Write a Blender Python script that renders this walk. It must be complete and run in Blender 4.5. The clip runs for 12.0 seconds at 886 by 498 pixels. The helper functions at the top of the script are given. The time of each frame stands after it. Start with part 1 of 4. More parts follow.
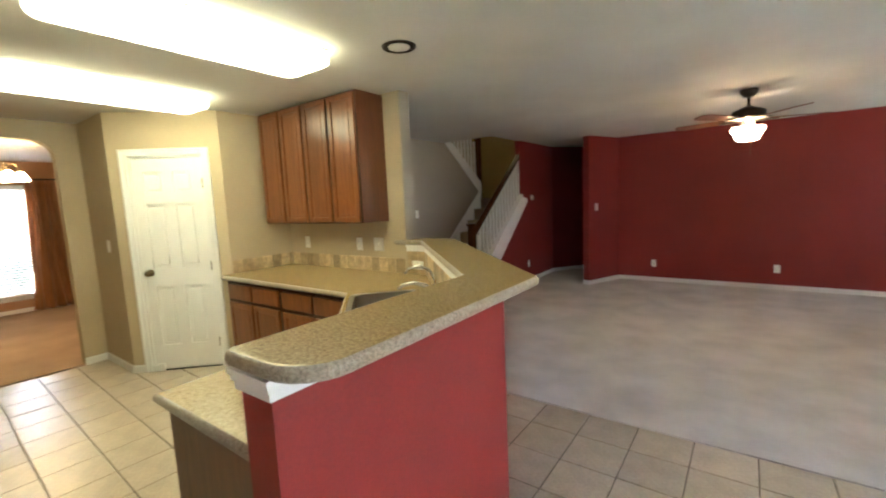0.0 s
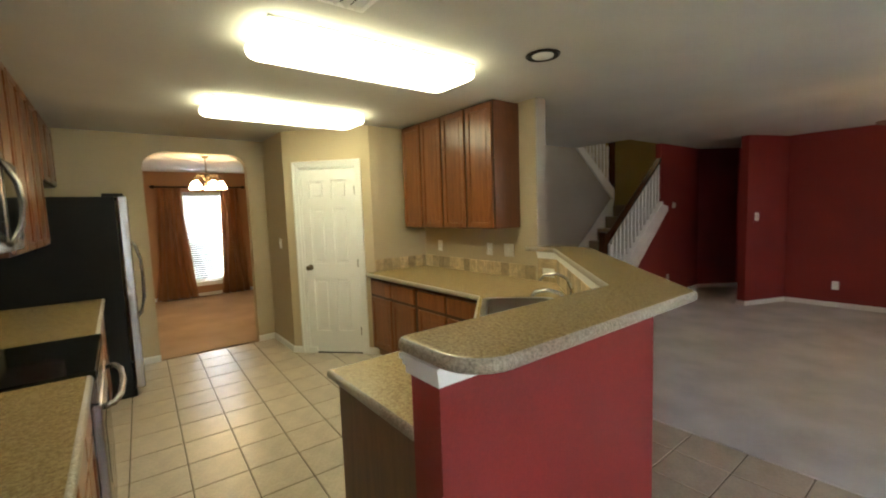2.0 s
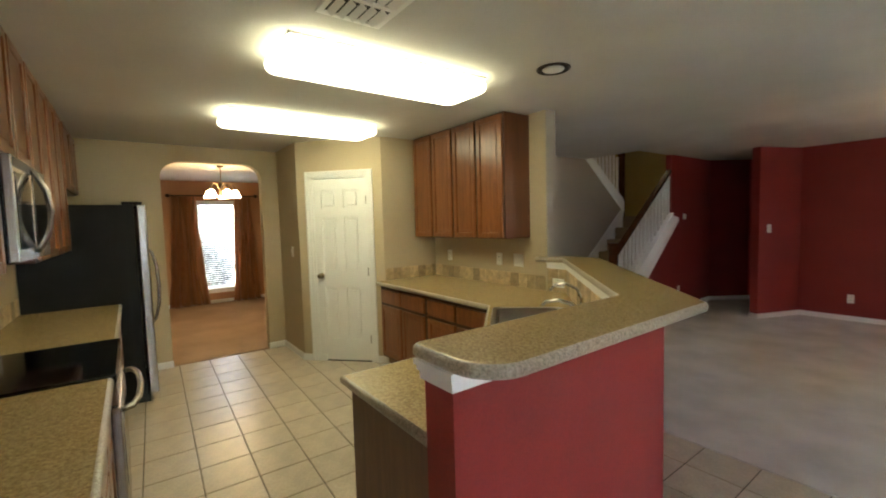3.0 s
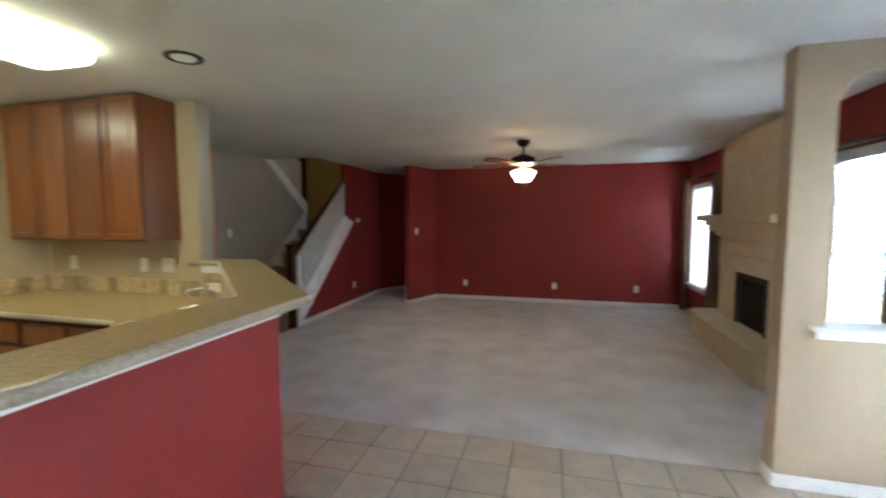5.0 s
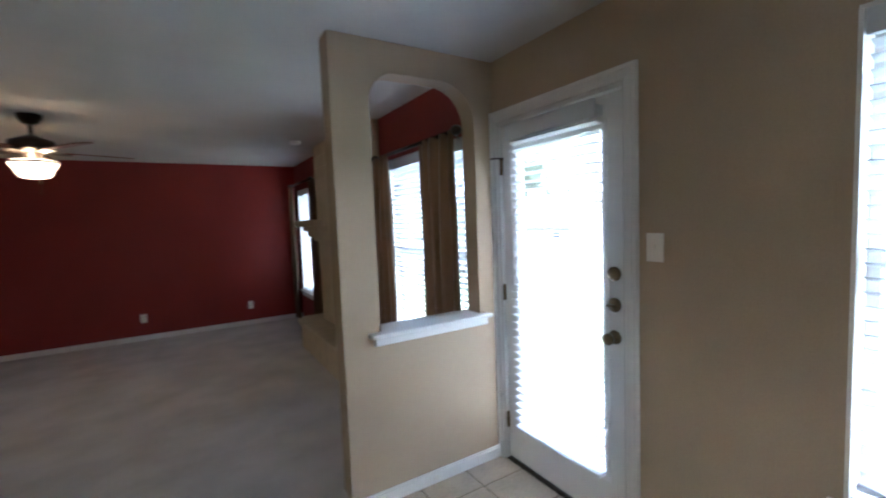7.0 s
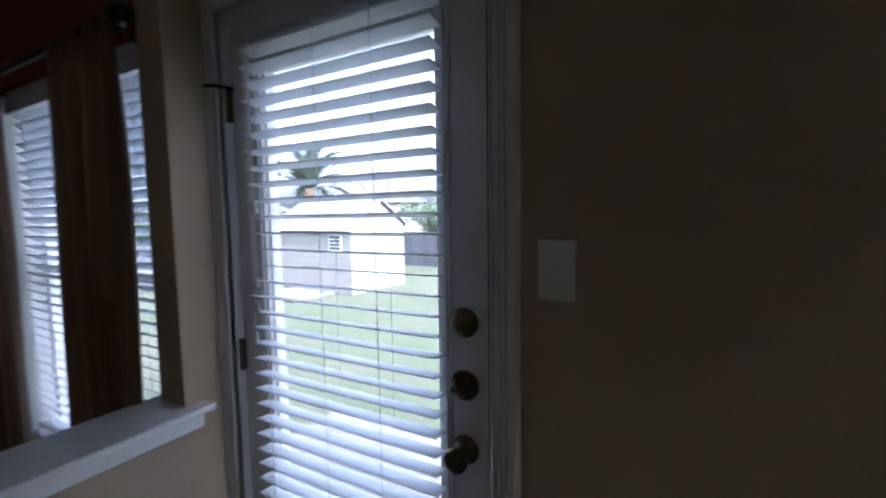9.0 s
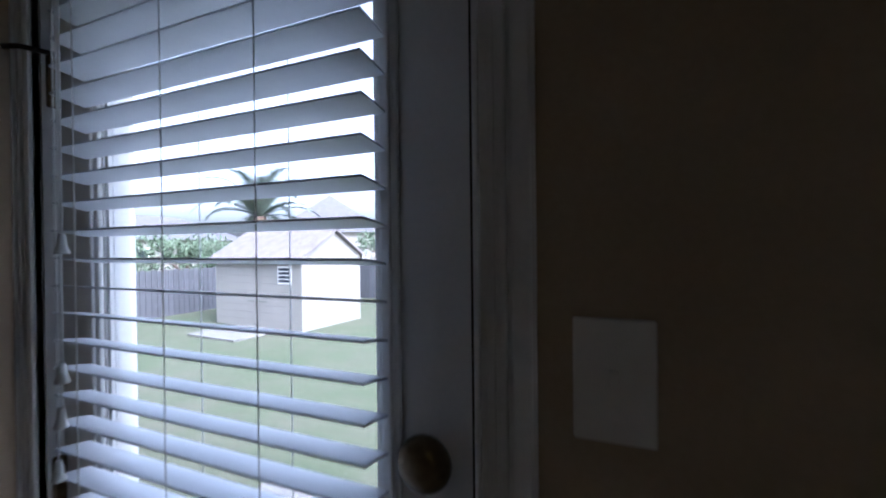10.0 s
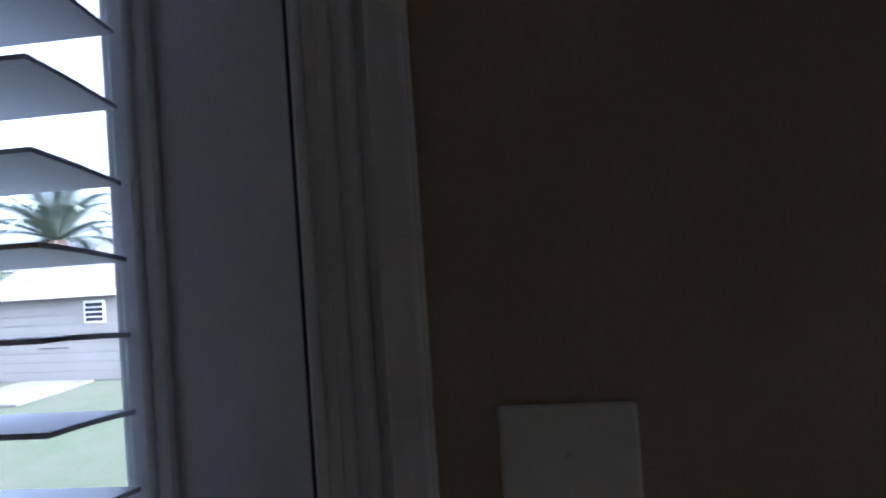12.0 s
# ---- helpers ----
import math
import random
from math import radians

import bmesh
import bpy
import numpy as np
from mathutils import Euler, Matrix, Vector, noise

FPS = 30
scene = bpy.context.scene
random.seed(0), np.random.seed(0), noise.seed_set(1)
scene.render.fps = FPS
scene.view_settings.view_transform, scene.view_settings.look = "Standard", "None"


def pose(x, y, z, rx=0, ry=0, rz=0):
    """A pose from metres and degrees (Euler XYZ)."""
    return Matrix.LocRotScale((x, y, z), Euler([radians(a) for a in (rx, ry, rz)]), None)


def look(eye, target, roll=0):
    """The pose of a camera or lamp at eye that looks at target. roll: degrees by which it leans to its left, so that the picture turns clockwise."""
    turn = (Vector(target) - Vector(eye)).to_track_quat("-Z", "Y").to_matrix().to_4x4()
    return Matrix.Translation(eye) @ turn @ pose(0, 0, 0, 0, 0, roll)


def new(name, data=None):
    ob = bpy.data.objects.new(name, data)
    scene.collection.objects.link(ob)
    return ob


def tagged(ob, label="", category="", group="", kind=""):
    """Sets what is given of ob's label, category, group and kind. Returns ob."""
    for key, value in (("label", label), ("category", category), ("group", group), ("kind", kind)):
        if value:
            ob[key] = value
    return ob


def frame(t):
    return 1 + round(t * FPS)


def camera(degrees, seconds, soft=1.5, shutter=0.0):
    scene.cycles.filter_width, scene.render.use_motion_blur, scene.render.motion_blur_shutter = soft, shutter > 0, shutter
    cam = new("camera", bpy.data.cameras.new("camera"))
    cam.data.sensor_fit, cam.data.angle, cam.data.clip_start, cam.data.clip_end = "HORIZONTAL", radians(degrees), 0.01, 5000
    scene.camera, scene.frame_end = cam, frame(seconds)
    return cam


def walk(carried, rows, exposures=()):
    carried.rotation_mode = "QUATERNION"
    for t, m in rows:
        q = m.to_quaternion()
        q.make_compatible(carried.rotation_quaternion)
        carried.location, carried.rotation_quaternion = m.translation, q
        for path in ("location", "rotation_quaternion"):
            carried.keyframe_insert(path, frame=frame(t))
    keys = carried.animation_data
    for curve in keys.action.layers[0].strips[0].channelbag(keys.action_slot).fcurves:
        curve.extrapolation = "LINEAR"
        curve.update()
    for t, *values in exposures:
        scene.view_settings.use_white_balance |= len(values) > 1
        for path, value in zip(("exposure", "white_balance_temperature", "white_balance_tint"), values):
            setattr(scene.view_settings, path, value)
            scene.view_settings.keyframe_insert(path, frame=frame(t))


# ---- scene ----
cam = camera(93.2, 12.0, soft=2.0, shutter=0.5)
PATH = [
    (0, (0.542, 0.411, 1.525), (-0.631, 2.014, 1.291), -2.6),
    (0.5, (0.53, 0.39, 1.526), (-0.782, 1.884, 1.304), -2.7),
    (1, (0.524, 0.372, 1.525), (-0.881, 1.78, 1.317), -3.2),
    (1.5, (0.514, 0.34, 1.528), (-0.983, 1.652, 1.33), -2.9),
    (2, (0.503, 0.299, 1.531), (-1.073, 1.517, 1.349), -2.0),
    (2.5, (0.502, 0.273, 1.531), (-1.111, 1.445, 1.371), -1.7),
    (2.7, (0.508, 0.265, 1.533), (-1.111, 1.43, 1.39), -1.7),
    (4.3, (0.675, 0.326, 1.519), (-0.42, 1.995, 1.384), -1.7),
    (4.5, (0.732, 0.346, 1.522), (-0.197, 2.111, 1.39), -1.4),
    (5, (0.868, 0.404, 1.531), (0.362, 2.333, 1.382), -0.1),
    (5.5, (0.984, 0.504, 1.512), (0.924, 2.495, 1.333), 0.4),
    (6, (1.101, 0.696, 1.52), (1.543, 2.634, 1.29), 0.4),
    (6.5, (1.25, 0.88, 1.528), (2.084, 2.69, 1.354), -1.7),
    (6.7, (1.338, 0.948, 1.526), (2.251, 2.721, 1.368), -2.1),
    (8.3, (2.006, 1.652, 1.489), (3.64, 2.793, 1.319), -0.7),
    (8.5, (2.097, 1.718, 1.49), (3.776, 2.791, 1.315), -0.6),
    (9, (2.294, 1.874, 1.474), (4.043, 2.833, 1.32), -0.9),
    (9.5, (2.511, 1.99, 1.468), (4.359, 2.741, 1.316), -2.5),
    (10, (2.674, 2.059, 1.496), (4.513, 2.845, 1.483), -0.6),
    (10.5, (2.777, 2.116, 1.5), (4.636, 2.85, 1.59), 1.5),
    (11, (2.836, 2.132, 1.51), (4.766, 2.639, 1.642), -0.3),
    (11.5, (2.867, 2.124, 1.501), (4.841, 2.419, 1.624), -3.6),
    (12, (2.869, 2.109, 1.511), (4.863, 2.265, 1.53), -3.9),
]
EXPOSURES = [(0, 6.15, 5650, 6), (2.5, 5.52, 5800, 6), (4.5, 5.75, 5350, 6), (5.5, 5.85, 5100, 6), (6.7, 5.05, 5050, 8), (8.1, 3.0, 5050, 15), (8.6, 2.65, 5050, 15), (9.0, 2.4, 5050, 16), (9.5, 2.2, 5100, 16), (10.5, 1.7, 4950, 16), (11.2, 1.6, 4900, 16), (11.6, 1.75, 4850, 16), (12, 2.2, 4850, 16)]
walk(cam, [(t, look(eye, target, roll)) for t, eye, target, roll in PATH], EXPOSURES)

# ---------------------------------------------------------------- world and light
world = bpy.data.worlds.new("sky")
scene.world = world
world.use_nodes = True
wn = world.node_tree
sky = wn.nodes.new("ShaderNodeTexSky")
sky.sky_type = "NISHITA"
sky.sun_disc = False
sky.sun_elevation, sky.sun_rotation = radians(42), radians(200)
sky.air_density, sky.dust_density, sky.ozone_density = 1.0, 7.0, 1.0
wn.nodes["Background"].inputs[1].default_value = 0.15
haze = wn.nodes.new("ShaderNodeHueSaturation")
haze.inputs["Saturation"].default_value, haze.inputs["Value"].default_value = 0.4, 1.5
wn.links.new(sky.outputs[0], haze.inputs["Color"])
wn.links.new(haze.outputs[0], wn.nodes["Background"].inputs[0])


def lamp(name, kind, m, energy, color, size=0.1, size_y=None, angle=None):
    d = bpy.data.lights.new(name, kind)
    d.energy, d.color = energy, color
    if kind == "AREA":
        d.shape, d.size, d.size_y = "RECTANGLE", size, size_y or size
    elif kind == "POINT":
        d.shadow_soft_size = size
    elif kind == "SUN":
        d.angle = radians(angle)
    ob = new(name, d)
    ob.matrix_basis = m
    return ob


lamp("sun", "SUN", look((0, 0, 10), (2.5, 6.5, 3.0)), 0.3, (1.0, 0.95, 0.88), angle=12)


# ---------------------------------------------------------------- materials
def mat(name, color, rough=0.6, metal=0.0, var=0.12, scale=6.0, fine=120.0, bump=0.15, bump_scale=None, spec=0.5,
        color2=None, emit=None, emit_strength=0.0, trans=0.0, stretch=(1, 1, 1), random=0.0, sheen=0.0, dist=0.002):
    m = bpy.data.materials.new(name)
    m.use_nodes = True
    nt = m.node_tree
    b = nt.nodes["Principled BSDF"]
    b.inputs["Roughness"].default_value = rough
    b.inputs["Metallic"].default_value = metal
    b.inputs["Specular IOR Level"].default_value = spec
    b.inputs["Transmission Weight"].default_value = trans
    b.inputs["Sheen Weight"].default_value = sheen
    tc = nt.nodes.new("ShaderNodeTexCoord")
    mp = nt.nodes.new("ShaderNodeMapping")
    mp.inputs["Scale"].default_value = stretch
    nt.links.new(tc.outputs["Object"], mp.inputs[0])
    n1 = nt.nodes.new("ShaderNodeTexNoise")
    n1.inputs["Scale"].default_value, n1.inputs["Detail"].default_value = scale, 5
    n2 = nt.nodes.new("ShaderNodeTexNoise")
    n2.inputs["Scale"].default_value, n2.inputs["Detail"].default_value = fine, 3
    for n in (n1, n2):
        nt.links.new(mp.outputs[0], n.inputs["Vector"])
    add = nt.nodes.new("ShaderNodeMath")
    add.operation = "MULTIPLY_ADD"
    add.inputs[1].default_value, add.inputs[2].default_value = 0.45, 0.0
    nt.links.new(n2.outputs[0], add.inputs[0])
    add2 = nt.nodes.new("ShaderNodeMath")
    add2.operation = "MULTIPLY_ADD"
    add2.inputs[1].default_value = 0.55
    nt.links.new(n1.outputs[0], add2.inputs[0])
    nt.links.new(add.outputs[0], add2.inputs[2])
    ramp = nt.nodes.new("ShaderNodeValToRGB")
    c2 = color2 or tuple(c * (1 - var * 1.6) for c in color)
    ramp.color_ramp.elements[0].position, ramp.color_ramp.elements[1].position = 0.34, 0.62
    ramp.color_ramp.elements[0].color = (*c2, 1)
    ramp.color_ramp.elements[1].color = (*[min(1, c * (1 + (0 if color2 else var * 0.5))) for c in color], 1)
    nt.links.new(add2.outputs[0], ramp.inputs[0])
    out = ramp.outputs[0]
    if random:
        oi = nt.nodes.new("ShaderNodeObjectInfo")
        mr = nt.nodes.new("ShaderNodeMapRange")
        mr.inputs[3].default_value, mr.inputs[4].default_value = 1 - random, 1 + random
        nt.links.new(oi.outputs["Random"], mr.inputs[0])
        hs = nt.nodes.new("ShaderNodeHueSaturation")
        nt.links.new(mr.outputs[0], hs.inputs["Value"])
        nt.links.new(out, hs.inputs["Color"])
        out = hs.outputs[0]
    nt.links.new(out, b.inputs["Base Color"])
    if bump:
        bp = nt.nodes.new("ShaderNodeBump")
        bp.inputs["Strength"].default_value, bp.inputs["Distance"].default_value = bump, dist
        if bump_scale:
            n3 = nt.nodes.new("ShaderNodeTexNoise")
            n3.inputs["Scale"].default_value, n3.inputs["Detail"].default_value = bump_scale, 4
            nt.links.new(mp.outputs[0], n3.inputs["Vector"])
            nt.links.new(n3.outputs[0], bp.inputs["Height"])
        else:
            nt.links.new(n2.outputs[0], bp.inputs["Height"])
        nt.links.new(bp.outputs[0], b.inputs["Normal"])
    if emit:
        b.inputs["Emission Color"].default_value = (*emit, 1)
        b.inputs["Emission Strength"].default_value = emit_strength
    return m


def translucent(m, color, mix):
    nt = m.node_tree
    b, o = nt.nodes["Principled BSDF"], nt.nodes["Material Output"]
    t = nt.nodes.new("ShaderNodeBsdfTranslucent")
    t.inputs[0].default_value = (*color, 1)
    x = nt.nodes.new("ShaderNodeMixShader")
    x.inputs[0].default_value = mix
    nt.links.new(b.outputs[0], x.inputs[1])
    nt.links.new(t.outputs[0], x.inputs[2])
    nt.links.new(x.outputs[0], o.inputs[0])
    return m


BEIGE = mat("beige_wall_paint", (0.49, 0.40, 0.255), 0.75, var=0.05, scale=1.5, bump=0.25, bump_scale=90, spec=0.3)
PART = mat("tan_wall_paint", (0.45, 0.35, 0.235), 0.6, var=0.05, scale=1.5, bump=0.25, bump_scale=90, spec=0.35)
RED = mat("red_wall_paint", (0.24, 0.023, 0.0185), 0.55, var=0.10, scale=1.6, bump=0.25, bump_scale=90, spec=0.35)
GREIGE = mat("greige_wall_paint", (0.36, 0.31, 0.25), 0.75, var=0.05, scale=1.5, bump=0.2, bump_scale=90, spec=0.3)
OCHRE = mat("ochre_wall_paint", (0.42, 0.31, 0.10), 0.75, var=0.06, scale=1.5, bump=0.2, bump_scale=90, spec=0.3)
DINE = mat("peach_wall_paint", (0.42, 0.24, 0.13), 0.75, var=0.05, scale=1.5, bump=0.2, bump_scale=90, spec=0.3)
CEIL = mat("white_ceiling_texture", (0.60, 0.58, 0.54), 0.9, var=0.05, scale=2, bump=0.5, bump_scale=60, spec=0.2)
CARPET = mat("grey_beige_carpet", (0.62, 0.575, 0.545), 0.95, var=0.17, scale=2.4, fine=260, bump=0.9, spec=0.1, sheen=0.2, dist=0.006)
CARPET2 = mat("tan_dining_carpet", (0.42, 0.29, 0.19), 0.95, var=0.15, scale=2, fine=260, bump=0.9, spec=0.1, dist=0.006)
CARPET3 = mat("brown_stair_carpet", (0.30, 0.22, 0.14), 0.95, var=0.2, scale=3, fine=260, bump=0.9, spec=0.1, dist=0.006)
TILE = mat("ceramic_floor_tile", (0.475, 0.40, 0.30), 0.32, var=0.13, scale=7, fine=60, bump=0.12, bump_scale=14, random=0.08)
GROUT = mat("brown_grout", (0.13, 0.095, 0.065), 0.9, var=0.2, scale=9)
LAMIN = mat("speckled_laminate", (0.47, 0.355, 0.165), 0.25, var=0.0, color2=(0.20, 0.125, 0.052), scale=100, fine=380, bump=0.03)
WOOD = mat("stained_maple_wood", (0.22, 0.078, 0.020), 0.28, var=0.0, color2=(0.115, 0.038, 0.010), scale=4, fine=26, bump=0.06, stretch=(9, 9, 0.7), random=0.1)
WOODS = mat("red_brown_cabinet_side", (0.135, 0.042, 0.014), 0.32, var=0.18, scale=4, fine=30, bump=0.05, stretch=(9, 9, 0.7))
# cabinet wood darkened for the shade in the gaps between doors
GAPW = mat("shaded_door_gap_wood", (0.055, 0.020, 0.008), 0.5, var=0.2, scale=4, fine=30, bump=0.05, stretch=(9, 9, 0.7))
WOODD = mat("dark_cabinet_wood", (0.16, 0.075, 0.03), 0.45, var=0.2, scale=4, fine=30, bump=0.06, stretch=(9, 9, 0.7))
RAILW = mat("dark_brown_handrail_wood", (0.085, 0.028, 0.010), 0.25, var=0.25, scale=5, fine=40, bump=0.05, stretch=(6, 6, 1))
WHITE = mat("white_semi_gloss_paint", (0.80, 0.79, 0.76), 0.35, var=0.03, scale=3, bump=0.08, bump_scale=40)
PLATE = mat("white_plastic_plate", (0.80, 0.78, 0.72), 0.3, var=0.02, scale=5, bump=0.0)
BLIND = translucent(mat("white_blind_slat", (0.78, 0.79, 0.80), 0.4, var=0.03, scale=5, bump=0.03), (0.8, 0.84, 0.9), 0.22)
CORD = mat("white_blind_cord", (0.72, 0.72, 0.70), 0.7, var=0.05, bump=0.0)
BLACK = mat("black_textured_steel", (0.009, 0.009, 0.010), 0.5, var=0.2, bump=0.15, bump_scale=300, spec=0.22)
BGLASS = mat("black_ceramic_glass", (0.008, 0.008, 0.009), 0.08, var=0.1, bump=0.0)
STEEL = mat("brushed_stainless_steel", (0.38, 0.36, 0.335), 0.26, 1.0, var=0.08, scale=3, fine=80, bump=0.06, stretch=(1, 1, 30))
SINKS = mat("satin_sink_steel", (0.30, 0.29, 0.28), 0.30, 0.85, var=0.08, scale=6, fine=90, bump=0.04)
CHROME = mat("polished_chrome", (0.66, 0.65, 0.62), 0.12, 1.0, var=0.03, bump=0.0)
BRASS = mat("aged_brass", (0.17, 0.125, 0.07), 0.28, 1.0, var=0.2, scale=30, bump=0.03)
BRONZE = mat("dark_bronze_metal", (0.045, 0.032, 0.026), 0.35, 0.7, var=0.2, scale=20, bump=0.03)
BLADE = mat("reddish_fan_blade_wood", (0.16, 0.05, 0.022), 0.4, var=0.2, scale=4, fine=30, stretch=(1, 8, 8))
CURT = translucent(mat("brown_satin_curtain", (0.20, 0.115, 0.062), 0.30, var=0.18, scale=9, fine=160, bump=0.1, stretch=(1, 1, 0.2), sheen=0.4), (0.34, 0.17, 0.08), 0.12)
CURTD = translucent(mat("copper_satin_curtain", (0.42, 0.20, 0.08), 0.40, var=0.2, scale=9, fine=160, bump=0.1, stretch=(1, 1, 0.2), sheen=0.4), (0.5, 0.22, 0.08), 0.2)
BRICK = mat("cream_painted_fireplace", (0.58, 0.49, 0.34), 0.7, var=0.1, scale=8, bump=0.4, bump_scale=45)
SOOT = mat("sooty_firebox", (0.012, 0.011, 0.010), 0.9, var=0.3, scale=6)
SPLASH = mat("tumbled_travertine_tile", (0.47, 0.35, 0.19), 0.6, var=0.24, scale=18, fine=70, bump=0.3, bump_scale=40, random=0.34)
DIFF = mat("lit_acrylic_diffuser", (0.8, 0.8, 0.75), 0.5, var=0.0, bump=0.0, emit=(1.0, 0.88, 0.50), emit_strength=0.245)
BOWL = mat("lit_alabaster_glass", (0.8, 0.75, 0.65), 0.4, var=0.05, bump=0.0, emit=(1.0, 0.66, 0.34), emit_strength=0.6)
SHADE = mat("lit_chandelier_glass", (0.8, 0.75, 0.6), 0.4, var=0.05, bump=0.0, emit=(1.0, 0.66, 0.30), emit_strength=1.1)
UPLAMP = mat("lit_upstairs_globe", (0.8, 0.75, 0.6), 0.4, var=0.05, bump=0.0, emit=(1.0, 0.76, 0.36), emit_strength=0.27)
BULB = mat("lit_frosted_bulb", (0.8, 0.75, 0.65), 0.4, var=0.0, bump=0.0, emit=(1.0, 0.60, 0.27), emit_strength=26.0)
LAMEDGE = mat("grey_speckled_laminate_edge", (0.47, 0.41, 0.30), 0.3, var=0.0, color2=(0.15, 0.11, 0.07), scale=130, fine=420, bump=0.03)
# leaf green darkened to stand for the shade outside the dining window
SHADELEAF = mat("shaded_shrub_leaf", (0.03, 0.048, 0.018), 0.7, var=0.0, color2=(0.012, 0.02, 0.008), scale=2.0, fine=12, bump=0.2)
DARK = mat("dark_recess", (0.02, 0.018, 0.016), 0.8, var=0.2)
GRASS = mat("patchy_lawn", (0.078, 0.094, 0.056), 0.95, var=0.0, color2=(0.108, 0.108, 0.078), scale=0.45, fine=2.2, bump=0.5, dist=0.03, spec=0.1)
DIRT = mat("pale_concrete_slab", (0.17, 0.165, 0.15), 0.9, var=0.15, scale=3)
SIDING = mat("pale_shed_siding", (0.22, 0.21, 0.19), 0.7, var=0.06, scale=2)
ROOF = mat("weathered_grey_shingle", (0.17, 0.15, 0.148), 0.9, var=0.2, scale=5, fine=30, bump=0.4)
FENCE = mat("weathered_grey_fence_wood", (0.072, 0.074, 0.082), 0.9, var=0.3, scale=3, fine=30, stretch=(5, 5, 0.5), random=0.15)
LEAF = mat("green_foliage", (0.105, 0.145, 0.085), 0.7, var=0.0, color2=(0.065, 0.095, 0.055), scale=2.0, fine=12, bump=0.2)
PALM = mat("grey_green_palm_frond", (0.15, 0.18, 0.145), 0.6, var=0.2, scale=3)
BARK = mat("brown_bark", (0.12, 0.085, 0.06), 0.9, var=0.3, scale=8, bump=0.6)
STUCCO = mat("pale_house_wall", (0.27, 0.25, 0.225), 0.85, var=0.08, scale=2, bump=0.2)
SLATE = mat("grey_house_roof", (0.105, 0.10, 0.108), 0.9, var=0.15, scale=3)
GLASS = mat("clear_window_glass", (1, 1, 1), 0.0, var=0.0, bump=0.0, trans=1.0)
GLASS.node_tree.nodes["Principled BSDF"].inputs["IOR"].default_value = 1.05
WGLASS = mat("dark_far_window_glass", (0.03, 0.035, 0.045), 0.1, var=0.1, bump=0.0)


# ---------------------------------------------------------------- building helpers
def box(bm, x0, x1, y0, y1, z0, z1, bev=0.0, seg=2):
    tmp = bmesh.new()
    bmesh.ops.create_cube(tmp, size=1)
    for v in tmp.verts:
        v.co = Vector(((x0 + x1) / 2 + v.co.x * (x1 - x0), (y0 + y1) / 2 + v.co.y * (y1 - y0), (z0 + z1) / 2 + v.co.z * (z1 - z0)))
    if bev:
        bmesh.ops.bevel(tmp, geom=tmp.edges[:], offset=bev, segments=seg, affect="EDGES", profile=0.5)
    return join(bm, tmp)


def join(bm, tmp, m=None):
    """Adds the mesh tmp to bm, by way of the pose m."""
    if m is not None:
        tmp.transform(m)
    me = bpy.data.meshes.new("tmp")
    tmp.to_mesh(me)
    tmp.free()
    bm.from_mesh(me)
    bpy.data.meshes.remove(me)
    return bm


def B(*args, **kw):
    return box(bmesh.new(), *args, **kw)


def prism(pts, z0, z1, holes=(), bev=0.0, seg=3):
    """A flat slab with the outline pts (x, y) and holes, from z0 to z1."""
    bm = bmesh.new()
    if not holes:
        f = bm.faces.new([bm.verts.new((x, y, z0)) for x, y in pts])
        faces = [f]
    else:
        edges = []
        for loop in (pts, *holes):
            vs = [bm.verts.new((x, y, z0)) for x, y in loop]
            edges += [bm.edges.new((vs[i], vs[(i + 1) % len(vs)])) for i in range(len(vs))]
        faces = [g for g in bmesh.ops.triangle_fill(bm, use_beauty=True, edges=edges)["geom"] if isinstance(g, bmesh.types.BMFace)]
    ext = bmesh.ops.extrude_face_region(bm, geom=faces)
    for v in [g for g in ext["geom"] if isinstance(g, bmesh.types.BMVert)]:
        v.co.z = z1
    bmesh.ops.recalc_face_normals(bm, faces=bm.faces[:])
    if bev:
        es = [e for e in bm.edges if abs(e.verts[0].co.z - e.verts[1].co.z) < 1e-6 and len(e.link_faces) == 2
              and abs(e.link_faces[0].normal.z - e.link_faces[1].normal.z) > 0.5]
        bmesh.ops.bevel(bm, geom=es, offset=bev, segments=seg, affect="EDGES", profile=0.5)
    return bm


def upright(pts, t0, t1, axis):
    """A plate with an outline drawn in a wall's plane: (y, z) for axis "x", (x, z) for axis "y"; it fills t0 to t1 along axis."""
    bm = prism(pts, t0, t1)
    if axis == "x":
        bm.transform(Matrix(((0, 0, 1, 0), (1, 0, 0, 0), (0, 1, 0, 0), (0, 0, 0, 1))))
    else:
        bm.transform(Matrix(((1, 0, 0, 0), (0, 0, 1, 0), (0, 1, 0, 0), (0, 0, 0, 1))))
    bmesh.ops.recalc_face_normals(bm, faces=bm.faces[:])
    return bm


def rounded(pts, radii, n=6):
    """The outline pts with its corners rounded."""
    out, k = [], len(pts)
    for i, (p, r) in enumerate(zip(pts, radii)):
        p = Vector(p)
        if not r:
            out.append(tuple(p))
            continue
        a, c = (Vector(pts[i - 1]) - p).normalized(), (Vector(pts[(i + 1) % k]) - p).normalized()
        half = a.angle(c) / 2
        d = r / math.tan(half)
        mid = p + (a + c).normalized() * (r / math.sin(half))
        v0, v1 = p + a * d - mid, p + c * d - mid
        for j in range(n + 1):
            q = j / n
            w = v0.lerp(v1, q)
            out.append(tuple(mid + w.normalized() * r))
    return out


